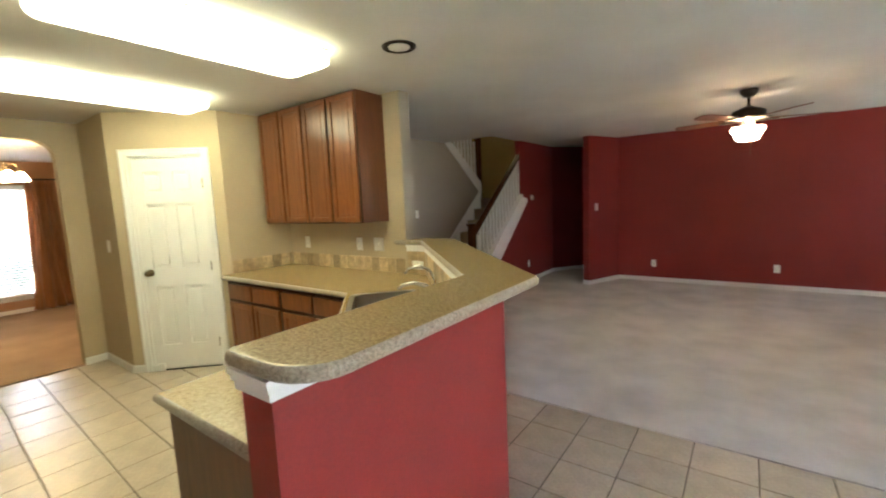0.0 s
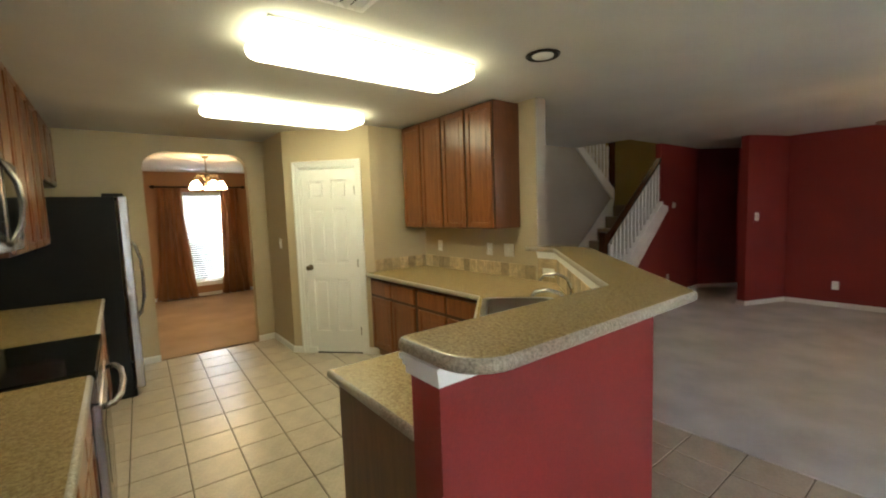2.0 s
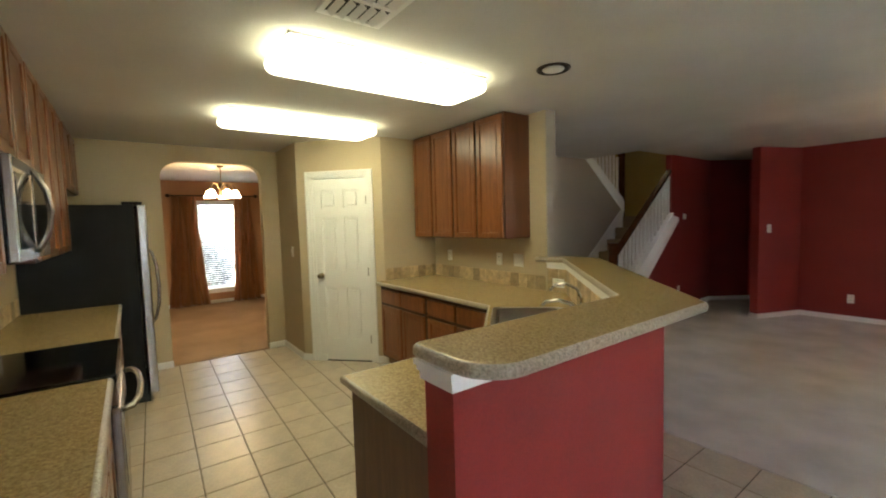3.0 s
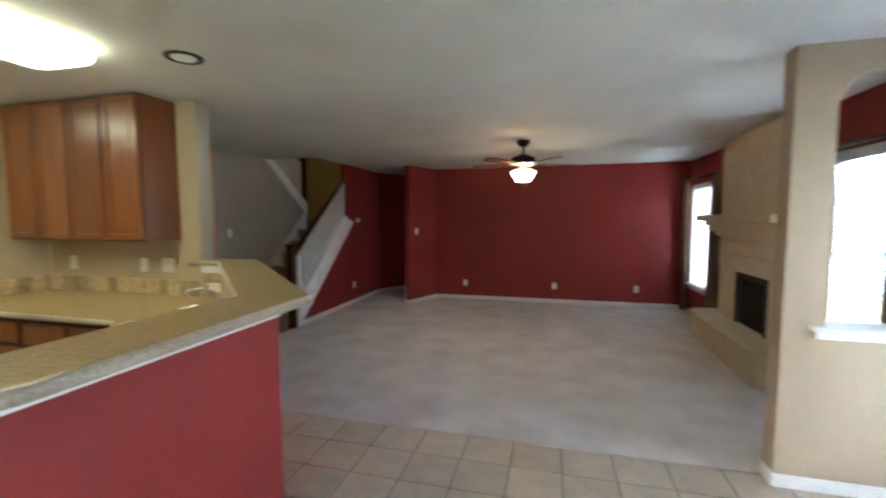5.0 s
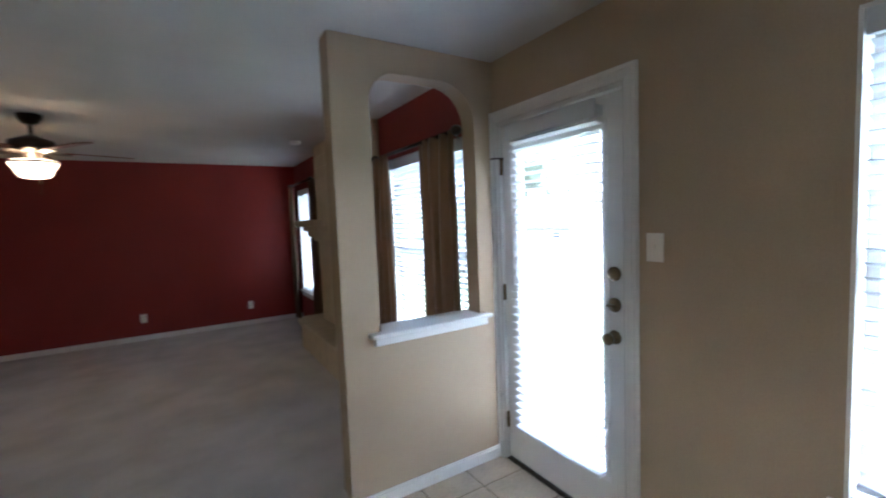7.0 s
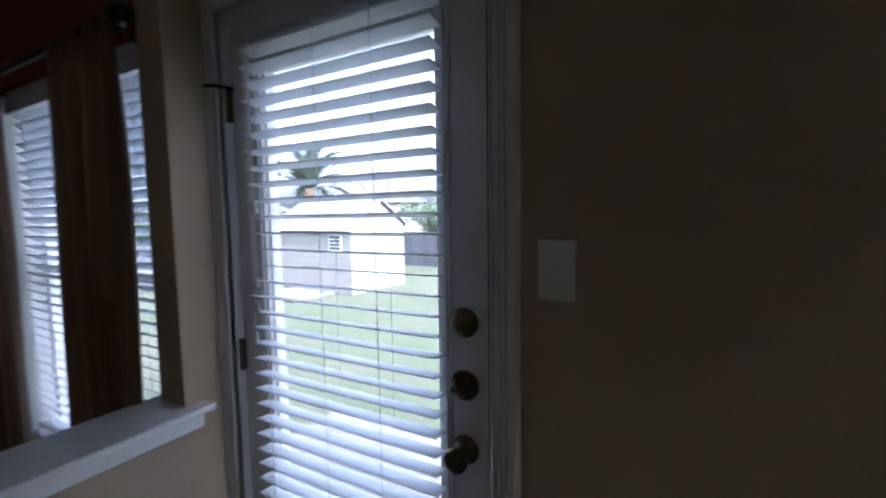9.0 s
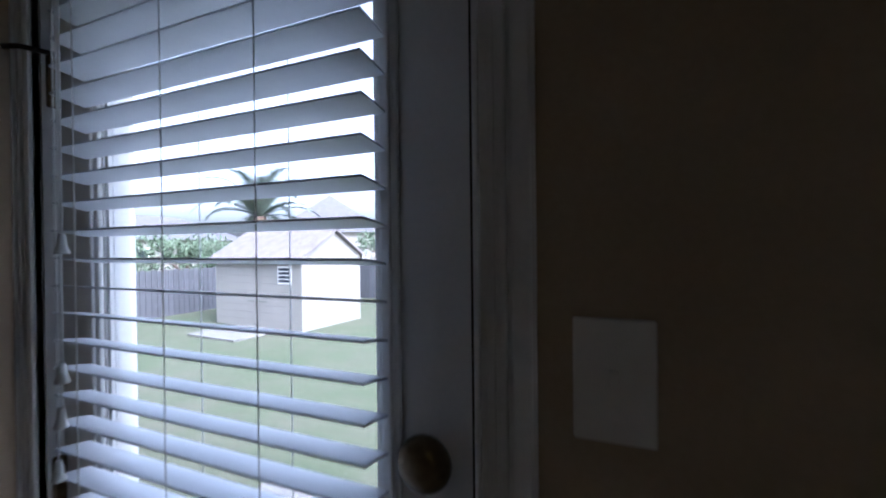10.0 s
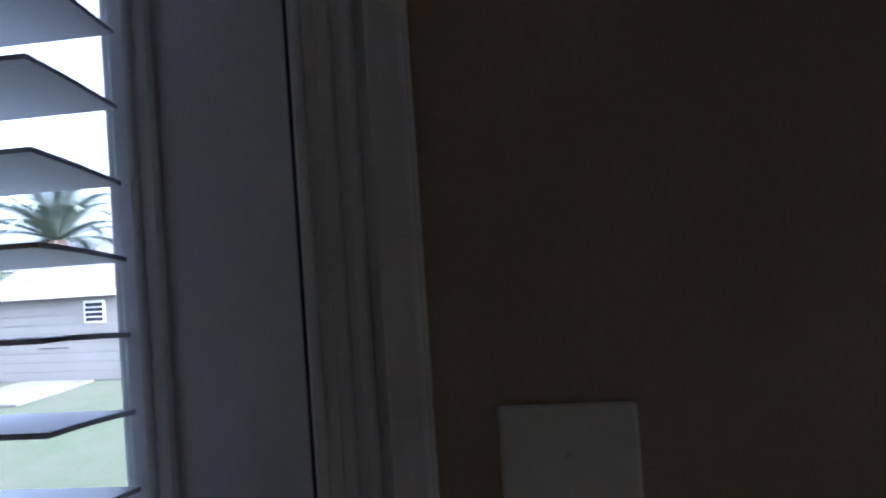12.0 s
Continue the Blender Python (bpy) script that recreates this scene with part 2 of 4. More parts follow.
def tube(pts, r, n=10, taper=None):
    """A round bar along the points."""
    bm, rings = bmesh.new(), []
    pts = [Vector(p) for p in pts]
    up = Vector((0.13, 0.21, 0.97))
    for i, p in enumerate(pts):
        d = (pts[min(i + 1, len(pts) - 1)] - pts[max(i - 1, 0)]).normalized()
        u = d.cross(up).normalized()
        v = d.cross(u)
        rr = r if taper is None else r * taper[i]
        rings.append([bm.verts.new(p + rr * (math.cos(2 * math.pi * k / n) * u + math.sin(2 * math.pi * k / n) * v)) for k in range(n)])
    for a, b in zip(rings, rings[1:]):
        for k in range(n):
            bm.faces.new((a[k], a[(k + 1) % n], b[(k + 1) % n], b[k])).smooth = True
    bm.faces.new(rings[0][::-1]), bm.faces.new(rings[-1])
    bmesh.ops.recalc_face_normals(bm, faces=bm.faces[:])
    return bm


def lathe(profile, n=28, m=None):
    """A turned body from (radius, height) pairs."""
    bm, rings = bmesh.new(), []
    for r, z in profile:
        rings.append([bm.verts.new((max(r, 0.0005) * math.cos(2 * math.pi * k / n), max(r, 0.0005) * math.sin(2 * math.pi * k / n), z)) for k in range(n)])
    for a, b in zip(rings, rings[1:]):
        for k in range(n):
            bm.faces.new((a[k], a[(k + 1) % n], b[(k + 1) % n], b[k])).smooth = True
    bm.faces.new(rings[0][::-1]), bm.faces.new(rings[-1])
    bmesh.ops.recalc_face_normals(bm, faces=bm.faces[:])
    if m is not None:
        bm.transform(m)
    return bm


def mesh_of(name, bm, material):
    me = bpy.data.meshes.new(name)
    bm.to_mesh(me)
    bm.free()
    me.materials.append(material)
    return me


def part(name, bm, material, parent, label="", m=None):
    """Links a bmesh, or a mesh already made, as one mesh object under a thing or a part."""
    ob = new(name, bm if isinstance(bm, bpy.types.Mesh) else mesh_of(name, bm, material))
    ob.parent = parent
    if m is not None:
        ob.matrix_basis = m
    return tagged(ob, label) if label else ob


def thing(name, label, category, m=None, group="", kind=""):
    ob = new(name)
    ob.empty_display_size = 0.05
    if m is not None:
        ob.matrix_basis = m
    return tagged(ob, label, category, group, kind)


def solid(name, bm, material, label="", category="", kind="", group=""):
    return tagged(new(name, mesh_of(name, bm, material)), label, category, group, kind)


def structure(name, bm, material, label, category="wall"):
    return solid(name, bm, material, label, category, "structure")


def holed(axis, t0, t1, a0, a1, z0, z1, holes):
    """A wall that fills t0 to t1 along axis, a0 to a1 along the other and z0 to z1, with upright holes (a0, a1, z0, z1)."""
    bm = bmesh.new()
    cuts = sorted({a0, a1, *[h[0] for h in holes], *[h[1] for h in holes]})
    for l, r in zip(cuts, cuts[1:]):
        inside = sorted((h[2], h[3]) for h in holes if h[0] < (l + r) / 2 < h[1])
        z = z0
        for lo, hi in inside + [(z1, z1)]:
            if lo > z + 1e-4:
                box(bm, t0, t1, l, r, z, lo) if axis == "x" else box(bm, l, r, t0, t1, z, lo)
            z = max(z, hi)
    bmesh.ops.remove_doubles(bm, verts=bm.verts[:], dist=1e-4)
    seen = {}
    for f in bm.faces:
        seen.setdefault(tuple(round(c, 3) for c in f.calc_center_median()), []).append(f)
    bmesh.ops.delete(bm, geom=[f for fs in seen.values() if len(fs) > 1 for f in fs], context="FACES")
    return bm


def fillet(bm, axis, t0, t1, ca, cz, ra, rz, n=8):
    """Rounds an upper corner (ca, cz) of an opening; ra reaches into the opening (signed), rz downwards."""
    pts = [(ca, cz)] + [(ca + ra - ra * math.cos(q), cz - rz + rz * math.sin(q)) for q in [math.pi / 2 * i / n for i in range(n + 1)]][::-1]
    return join(bm, upright(pts, t0, t1, axis))

# ---------------------------------------------------------------- the setting
H = 2.44
EX = 3.10          # face of the wall with the patio door
LX = 3.03          # face of the living room's window wall
FY = 8.10          # face of the far red wall

structure("ground", B(-60, 160, -110, 110, -0.6, -0.35), GRASS, "patchy green and tan lawn of the back yard", "ground")
structure("floor_slab", B(-9.2, 3.25, -1.75, 10.0, -0.36, -0.02), GROUT, "brown grout bed under the floor tiles", "floor")
structure("carpet_living", prism([(-2.60, 3.20), (3.03, 3.20), (3.03, FY), (-1.27, FY), (-1.27, 9.7), (-2.60, 9.7)], -0.02, 0.006), CARPET, "worn grey beige carpet with faint stains", "carpet")
structure("carpet_entry", B(-5.2, -2.60, 3.25, 8.4, -0.02, 0.004), CARPET3, "brown entry hall carpet", "carpet")
structure("carpet_dining", B(-9.0, -4.96, -1.5, 4.4, -0.02, 0.006), CARPET2, "tan dining room carpet", "carpet")

cb = bmesh.new()
for r in ((-9.2, 3.25, -1.75, 6.1), (-2.62, 3.25, 6.1, 10.0), (-9.2, -4.62, 6.1, 10.0), (-4.62, -2.62, 8.5, 10.0)):
    box(cb, *r, H, H + 0.2)
structure("ceiling", cb, CEIL, "white lightly textured ceiling", "ceiling")
structure("ceiling_stairwell", B(-4.8, -2.4, 5.9, 8.7, 4.9, 5.0), CEIL, "white upstairs ceiling", "ceiling")

# window wall, east
structure("wall_east_nook", holed("x", EX, EX + 0.15, -1.6, 3.16, 0, H, [(2.20, 3.055, -0.02, 2.075), (0.15, 1.475, 0.62, 2.06)]), PART, "tan painted wall with patio door")
structure("wall_east_living", holed("x", LX, LX + 0.17, 3.225, FY + 0.15, 0, H, [(3.28, 4.52, 0.48, 2.04), (6.95, 7.93, 0.48, 2.04)]), RED, "dark red painted window wall")
structure("wall_far", B(-1.27, LX, FY, FY + 0.15, 0, H), RED, "dark red painted living room wall")
structure("wall_jog", prism([(-1.272, FY + 0.05), (-1.565, 7.385), (-1.675, 7.43), (-1.42, 8.05), (-1.42, 9.6), (-1.272, 9.6)], 0, H), RED, "dark red angled wall end")
structure("wall_hall_end", prism([(-2.60, 8.32), (-2.17, 8.93), (-1.42, 8.93), (-1.42, 9.08), (-2.25, 9.08), (-2.72, 8.4)], 0, H), RED, "dark red hall end wall")

# partition with its arched pass-through
pb = holed("y", 3.10, 3.225, 2.11, EX, 0, H, [(2.31, 2.962, 0.914, 2.285)])
fillet(pb, "y", 3.10, 3.225, 2.31, 2.285, 0.15, 0.17)
fillet(pb, "y", 3.10, 3.225, 2.962, 2.285, -0.22, 0.22)
structure("wall_partition", pb, PART, "tan partition wall with arched pass-through")

# kitchen walls
ab = holed("x", -5.05, -4.93, -1.5, 4.4, 0, H, [(0.555, 1.576, -0.02, 2.27)])
fillet(ab, "x", -5.05, -4.93, 0.555, 2.27, 0.24, 0.17)
fillet(ab, "x", -5.05, -4.93, 1.576, 2.27, -0.20, 0.17)
structure("wall_dining_arch", ab, BEIGE, "beige kitchen wall with arched opening")
structure("wall_kitchen_south", B(-4.93, -0.2, -0.61, -0.46, 0, H), BEIGE, "beige kitchen wall behind the range")
structure("wall_nook_west", B(-0.35, -0.2, -1.6, -0.61, 0, H), BEIGE, "beige breakfast nook wall")
# the hole is for the unseen window added to let daylight in
structure("wall_nook_south", holed("y", -1.75, -1.6, -0.35, 3.25, 0, H, [(1.25, 1.70, 1.25, 1.75)]), PART, "tan breakfast nook wall")
D0, D1 = Vector((-4.19, 1.77)), Vector((-3.47, 2.44))          # ends of the angled pantry wall
pm = D0.lerp(D1, 0.5)
pw = (D1 - D0).length
pang = math.degrees(math.atan2(D1.y - D0.y, D1.x - D0.x))
PANTRY = pose(pm.x, pm.y, 0, 0, 0, pang)                        # x along the wall, -y into the kitchen
structure("wall_pantry_return", B(-4.93, -4.19, 1.77, 1.89, 0, H), BEIGE, "beige pantry wall")
wb = holed("y", 0, 0.11, -pw / 2, pw / 2, 0, H, [(-0.325, 0.325, -0.02, 2.045)])
wb.transform(PANTRY)
structure("wall_pantry_angled", wb, BEIGE, "beige angled pantry wall with a door")
structure("wall_pantry_side", B(-3.59, -3.47, 2.44, 3.12, 0, H), BEIGE, "beige wall beside the upper cabinets")
structure("wall_pantry_inside", B(-4.9, -3.6, 2.95, 3.10, 0, H), BEIGE, "beige wall inside the pantry")
structure("wall_kitchen_north", B(-5.05, -1.83, 3.12, 3.245, 0, H), BEIGE, "beige kitchen wall behind the cabinets")
structure("wall_corner_trim", B(-1.83, -1.822, 3.122, 3.243, 0, H), GREIGE, "greige painted wall end")

# half wall of the bar
BARW = [(-0.42, 0.89), (-0.295, 0.89), (-0.295, 1.98), (-1.56, 3.245), (-1.822, 3.245), (-1.822, 3.122), (-1.62, 3.12), (-0.42, 1.92)]
structure("wall_bar", prism(BARW, 0, 1.115), RED, "red painted half wall of the bar")
bt = bmesh.new()
for o, z0, z1 in ((0.010, 1.102, 1.127), (0.016, 1.126, 1.143), (0.022, 1.142, 1.156)):
    join(bt, prism([(-0.42 - o, 0.89 - o), (-0.295 + o, 0.89 - o), (-0.295 + o, 1.98 + o * 0.4), (-1.56 + o * 0.4, 3.245 + o), (-1.82, 3.245 + o), (-1.82, 3.12 - o), (-1.62 - o * 0.4, 3.12 - o), (-0.42 - o, 1.92 - o * 0.4)], z0, z1))
structure("trim_bar", bt, WHITE, "white painted trim under the bar top", "trim")

# dining room
structure("wall_dining_far", holed("x", -9.12, -8.97, -1.5, 4.4, 0, H, [(1.33, 2.02, 0.30, 2.06)]), DINE, "peach dining room wall")
structure("wall_dining_south", B(-8.97, -5.05, -1.65, -1.5, 0, H), DINE, "peach dining room wall")
structure("wall_dining_north", B(-8.97, -5.05, 4.4, 4.55, 0, H), DINE, "peach dining room wall")
structure("wall_dining_inner", holed("x", -5.056, -5.052, -1.5, 4.4, 0, H, [(0.54, 1.59, -0.02, 2.28)]), DINE, "peach back of the arched wall")

# entry and stairs
structure("wall_entry_far", B(-5.35, -5.2, 3.245, 8.4, 0, H), DINE, "peach entry hall wall")
structure("wall_stair_spine", upright([(5.08, 0), (7.18, 0), (7.18, 1.70), (6.13, H + 0.02), (5.08, H + 0.02)], -3.60, -3.50, "x"), GREIGE, "greige wall under the upper stair flight")
# added piece: its peach colour stands in for the lit wall further back
structure("wall_entry_glow_strip", B(-3.60, -3.505, 4.5, 5.08, 0, H), DINE, "peach wall strip added for the lit entry beyond")
structure("wall_stair_side", upright([(5.52, 0), (8.36, 0), (8.36, H), (6.96, H), (6.96, 1.26), (5.52, 0.13)], -2.66, -2.57, "x"), RED, "dark red wall under the stairs")
structure("wall_stairwell_far", B(-4.8, -2.66, 8.36, 8.5, 0, 4.9), OCHRE, "ochre stairwell wall")
structure("wall_stairwell_west", B(-4.75, -4.62, 4.6, 8.36, 0, 4.9), OCHRE, "ochre stairwell wall")
structure("wall_stairwell_east", B(-2.62, -2.5, 6.1, 8.6, H + 0.005, 4.9), OCHRE, "ochre upper stairwell wall")
structure("wall_stairwell_south", B(-4.62, -2.62, 5.98, 6.1, H + 0.2, 4.9), OCHRE, "ochre upper stairwell wall")


def baseboard(name, pts, h=0.072, t=0.014):
    """White skirting along the floor, on the left of the line pts."""
    bm = bmesh.new()
    for (ax, ay), (bx, by) in zip(pts, pts[1:]):
        a, b = Vector((ax, ay)), Vector((bx, by))
        d = (b - a).normalized()
        n = Vector((-d.y, d.x)) * t
        a2, b2 = a - d * 0.004, b + d * 0.004
        join(bm, prism([tuple(a2), tuple(b2), tuple(b2 + n), tuple(a2 + n)], 0.0, h - 0.012))
        join(bm, prism([tuple(a2), tuple(b2), tuple(b2 + n * 0.55), tuple(a2 + n * 0.55)], h - 0.012, h))
    return structure(name, bm, WHITE, "white painted baseboard", "baseboard")


baseboard("baseboard_partition", [(2.11, 3.225), (2.11, 3.10), (EX, 3.10)][::-1])
baseboard("baseboard_nook", [(EX, 2.14), (EX, -1.6)][::-1])
baseboard("baseboard_far", [(LX, FY), (-1.272, FY), (-1.565, 7.385), (-1.675, 7.43)])
baseboard("baseboard_stair", [(-1.45, 8.93), (-2.17, 8.93), (-2.57, 8.36), (-2.57, 5.52)])
baseboard("baseboard_arch", [(-4.93, 1.576), (-4.93, 1.77), (-4.19, 1.77), (-3.99, 1.955)][::-1])
baseboard("baseboard_arch_south", [(-4.93, -0.46), (-4.93, 0.555)][::-1])
baseboard("baseboard_dining", [(-8.97, -1.5), (-8.97, 4.4)][::-1])
baseboard("baseboard_living_east", [(LX, 3.23), (LX, 4.6)])
baseboard("baseboard_pantry", [(-3.58, 2.33), (-3.47, 2.44)][::-1])


# ---------------------------------------------------------------- windows, blinds, curtains, doors
def window(name, x, y0, y1, z0, z1, side, label, sill=True):
    """A sash window in a wall whose face is at x; side +1: the room lies towards -x."""
    w = thing(name, label, "window", kind="structure")
    s = side
    xo = x + s * 0.15

    def bx(a, b, *r, **k):
        return B(min(a, b), max(a, b), *r, **k)
    fr = bmesh.new()
    for q in ((y0, y1, z0, z0 + 0.04), (y0, y1, z1 - 0.04, z1), (y0, y0 + 0.04, z0 + 0.04, z1 - 0.04), (y1 - 0.04, y1, z0 + 0.04, z1 - 0.04)):
        box(fr, min(xo, xo - s * 0.05), max(xo, xo - s * 0.05), *q)
    part("window_frame", fr, WHITE, w)
    ln = bmesh.new()
    for q in ((y0, y1, z0 - 0.001, z0 + 0.010), (y0, y1, z1 - 0.010, z1 + 0.001), (y0 - 0.001, y0 + 0.010, z0 + 0.010, z1 - 0.010), (y1 - 0.010, y1 + 0.001, z0 + 0.010, z1 - 0.010)):
        box(ln, min(x - s * 0.002, x + s * 0.18), max(x - s * 0.002, x + s * 0.18), *q)
    part("jamb_liner", ln, WHITE, w)
    zm = (z0 + z1) / 2
    part("sash_rail", bx(xo - s * 0.012, xo - s * 0.055, y0 + 0.04, y1 - 0.04, zm - 0.02, zm + 0.02, bev=0.004), WHITE, w)
    for a, b in ((z0 + 0.04, zm - 0.02), (zm + 0.02, z1 - 0.04)):
        p = part("pane", bx(xo - s * 0.028, xo - s * 0.032, y0 + 0.04, y1 - 0.04, a, b), GLASS, w)
        p.visible_shadow = False
    if sill:
        part("window_sill", bx(xo - s * 0.055, x - s * 0.045, y0 - 0.04, y1 + 0.04, z0 - 0.025, z0 - 0.001, bev=0.006), WHITE, w)
        part("apron", bx(x - s * 0.001, x - s * 0.016, y0 - 0.02, y1 + 0.02, z0 - 0.09, z0 - 0.026, bev=0.003), WHITE, w)
    return w


def slat_mesh(w, depth=0.05):
    bm, n = bmesh.new(), 4
    rows = []
    for i in range(n + 1):
        u = i / n - 0.5
        rows.append([bm.verts.new((u * depth, y, 0.0007 * (1 - 4 * u * u) + dz)) for y in (-w / 2, w / 2) for dz in (0.0, 0.0028)])
    for a, b in zip(rows, rows[1:]):
        for i, j in ((0, 2), (2, 3), (3, 1), (1, 0)):
            bm.faces.new((a[i], a[j], b[j], b[i]))
    bm.faces.new((rows[0][0], rows[0][1], rows[0][3], rows[0][2])), bm.faces.new((rows[-1][0], rows[-1][2], rows[-1][3], rows[-1][1]))
    bmesh.ops.recalc_face_normals(bm, faces=bm.faces[:])
    return mesh_of("slat", bm, BLIND)


def blind(label, x, y0, y1, z0, z1, tilt, pitch=0.0415, ladders=(0.12, 0.5, 0.88), side=1, valance=True):
    """A two-inch blind whose slats centre on x; tilt turns the outer edge down."""
    w = y1 - y0
    b = thing("window_blind", label, "blind", pose(x, (y0 + y1) / 2, z1))
    if valance:
        part("valance", B(-0.034 * side - 0.006, -0.034 * side + 0.006, -w / 2 - 0.006, w / 2 + 0.006, -0.012, 0.072, bev=0.003), BLIND, b)
    part("headrail", B(-0.026, 0.026, -w / 2, w / 2, 0.0, 0.045), BLIND, b)
    me = slat_mesh(w)
    n = int((z1 - z0 - 0.03) / pitch)
    for i in range(n):
        part("slat", me, BLIND, b, m=pose(0, 0, -0.03 - pitch * i, 0, tilt + 0.8 * math.sin(i * 1.7), 0.12 * math.sin(i * 2.3)))
    zb = -0.03 - pitch * n
    part("bottom_rail", B(-0.026, 0.026, -w / 2, w / 2, zb - 0.012, zb + 0.006, bev=0.004), BLIND, b)
    for q in ladders:
        y = -w / 2 + w * q
        for sx in (-0.0275, 0.0275):
            part("ladder_cord", tube([(sx, y, 0.0), (sx, y, zb)], 0.0009, 5), CORD, b)
    return b, zb


def curtain(label, m, width, height, folds, amp, material, tie=0.0, flare=0.0):
    """A hanging panel along local x, its top at z = height."""
    c = thing("curtain", label, "curtain", m)
    bm, nu, nv = bmesh.new(), folds * 8, 22
    grid = []
    for j in range(nv + 1):
        v = j / nv
        row = []
        for i in range(nu + 1):
            u = i / nu
            wob = 0.35 * math.sin(u * 9 + v * 3) + 0.25 * math.sin(u * 23 + v * 5)
            wide = width * (1 + flare * (1 - v) ** 2 - tie * math.sin(math.pi * min(1, (1 - v) * 1.3)))
            x = (u - 0.5) * wide + 0.012 * math.sin(v * 7 + u * 11)
            y = amp * (1 - 0.45 * v ** 6) * math.sin(2 * math.pi * folds * u + wob)
            row.append(bm.verts.new((x, y, height * v)))
        grid.append(row)
    for a, b in zip(grid, grid[1:]):
        for i in range(nu):
            bm.faces.new((a[i], a[i + 1], b[i + 1], b[i])).smooth = True
    bmesh.ops.solidify(bm, geom=bm.faces[:], thickness=0.003)
    part("panel", bm, material, c)
    return c


def curtain_rod(m, length, label):
    r = thing("curtain_rod", label, "curtain rod", m)
    part("rod", tube([(-length / 2, 0, 0), (length / 2, 0, 0)], 0.014, 12), BRONZE, r)
    for s in (-1, 1):
        part("finial", lathe([(0.012, 0), (0.026, 0.01), (0.034, 0.03), (0.03, 0.055), (0.014, 0.075), (0.002, 0.085)], 14, pose(s * length / 2, 0, 0, 0, s * 90, 0)), BRONZE, r)
        part("bracket", tube([(s * (length / 2 - 0.06), 0, 0), (s * (length / 2 - 0.06), 0.05, -0.005), (s * (length / 2 - 0.06), 0.088, -0.03)], 0.008, 8), BRONZE, r)
    return r


WLAB = "white double-hung window behind a lowered blind"
window("window_1", LX, 3.28, 4.52, 0.48, 2.04, 1, WLAB)
window("window_2", LX, 6.95, 7.93, 0.48, 2.04, 1, WLAB)
window("window_3", EX, 0.15, 1.475, 0.62, 2.06, 1, WLAB)
# unseen window, added only to bring some daylight into the nook
w5 = window("window_nook_fill", 0, 1.25, 1.70, 1.25, 1.75, 1, "small white unseen window added to light the breakfast nook")
w5.matrix_basis = pose(0, -1.6, 0, 0, 0, -90)
window("window_4", -8.97, 1.33, 2.02, 0.30, 2.06, -1, "white dining room window behind a half lowered blind")
blind("white two-inch blind in the living room window", LX + 0.045, 3.31, 4.49, 0.52, 1.97, 36)
blind("white two-inch blind in the far living room window", LX + 0.045, 6.98, 7.90, 0.52, 1.97, 36)
blind("white two-inch blind in the breakfast nook window", EX + 0.045, 0.18, 1.455, 0.66, 1.99, 17)
blind("white dining room blind lowered part way", -8.97 - 0.045, 1.36, 1.99, 0.34, 1.99, -26, side=-1)
YR = pose(0, 0, 0, 0, 0, -90)                                    # local x along -y, local y towards +x
curtain_rod(pose(LX - 0.09, 3.90, 2.06) @ YR, 1.22, "dark bronze curtain rod with finials")
curtain("brown satin curtain panel gathered beside the window", pose(LX - 0.10, 4.45, 0.03) @ YR, 0.40, 2.03, 4, 0.05, CURT, flare=0.5)
curtain("brown satin curtain panel hanging across the window", pose(LX - 0.10, 3.49, 0.03) @ YR, 0.47, 2.03, 4, 0.046, CURT, flare=0.06)
curtain_rod(pose(LX - 0.09, 7.40, 2.115) @ YR, 1.18, "dark bronze curtain rod with finials")
curtain("brown satin curtain panel beside the far window", pose(LX - 0.10, 7.94, 0.03) @ YR, 0.20, 2.07, 4, 0.030, CURT, flare=0.2)
curtain("brown satin curtain panel beside the fireplace", pose(LX - 0.10, 6.70, 0.03) @ YR, 0.34, 2.07, 4, 0.030, CURT, flare=0.2)
DR = pose(0, 0, 0, 0, 0, 90)
curtain_rod(pose(-8.88, 1.63, 2.15) @ DR, 1.46, "dark bronze dining room curtain rod")
curtain("copper satin dining curtain, gathered and flared", pose(-8.87, 1.12, 0.02) @ DR, 0.40, 2.11, 4, 0.04, CURTD, flare=0.75)
curtain("copper satin dining curtain, gathered and flared", pose(-8.87, 2.14, 0.02) @ DR, 0.34, 2.11, 4, 0.04, CURTD, flare=0.6)


def casing(bm, a0, a1, ztop, w=0.062):
    """Door casing in local x-z, proud towards -y, around an opening a0 to a1."""
    for t, f0, f1 in ((0.013, 0.0, 1.0), (0.019, 0.0, 0.10), (0.0165, 0.22, 0.36), (0.0205, 0.46, 0.56), (0.024, 0.68, 0.97)):
        lo, hi = w * f0, w * f1
        box(bm, a0 - hi, a0 - lo, -t, 0, 0, ztop + hi, bev=0.0015, seg=1)
        box(bm, a1 + lo, a1 + hi, -t, 0, 0, ztop + hi, bev=0.0015, seg=1)
        box(bm, a0 - lo, a1 + lo, -t, 0, ztop + lo, ztop + hi, bev=0.0015, seg=1)
    return bm


def knob(parent, m, material=BRASS, name="door_knob", label=""):
    k = part(name, lathe([(0.033, 0), (0.033, 0.006), (0.026, 0.010), (0.013, 0.014), (0.012, 0.032), (0.022, 0.040), (0.028, 0.052), (0.026, 0.064), (0.016, 0.070), (0.002, 0.071)], 20, m), material, parent, label)
    return k


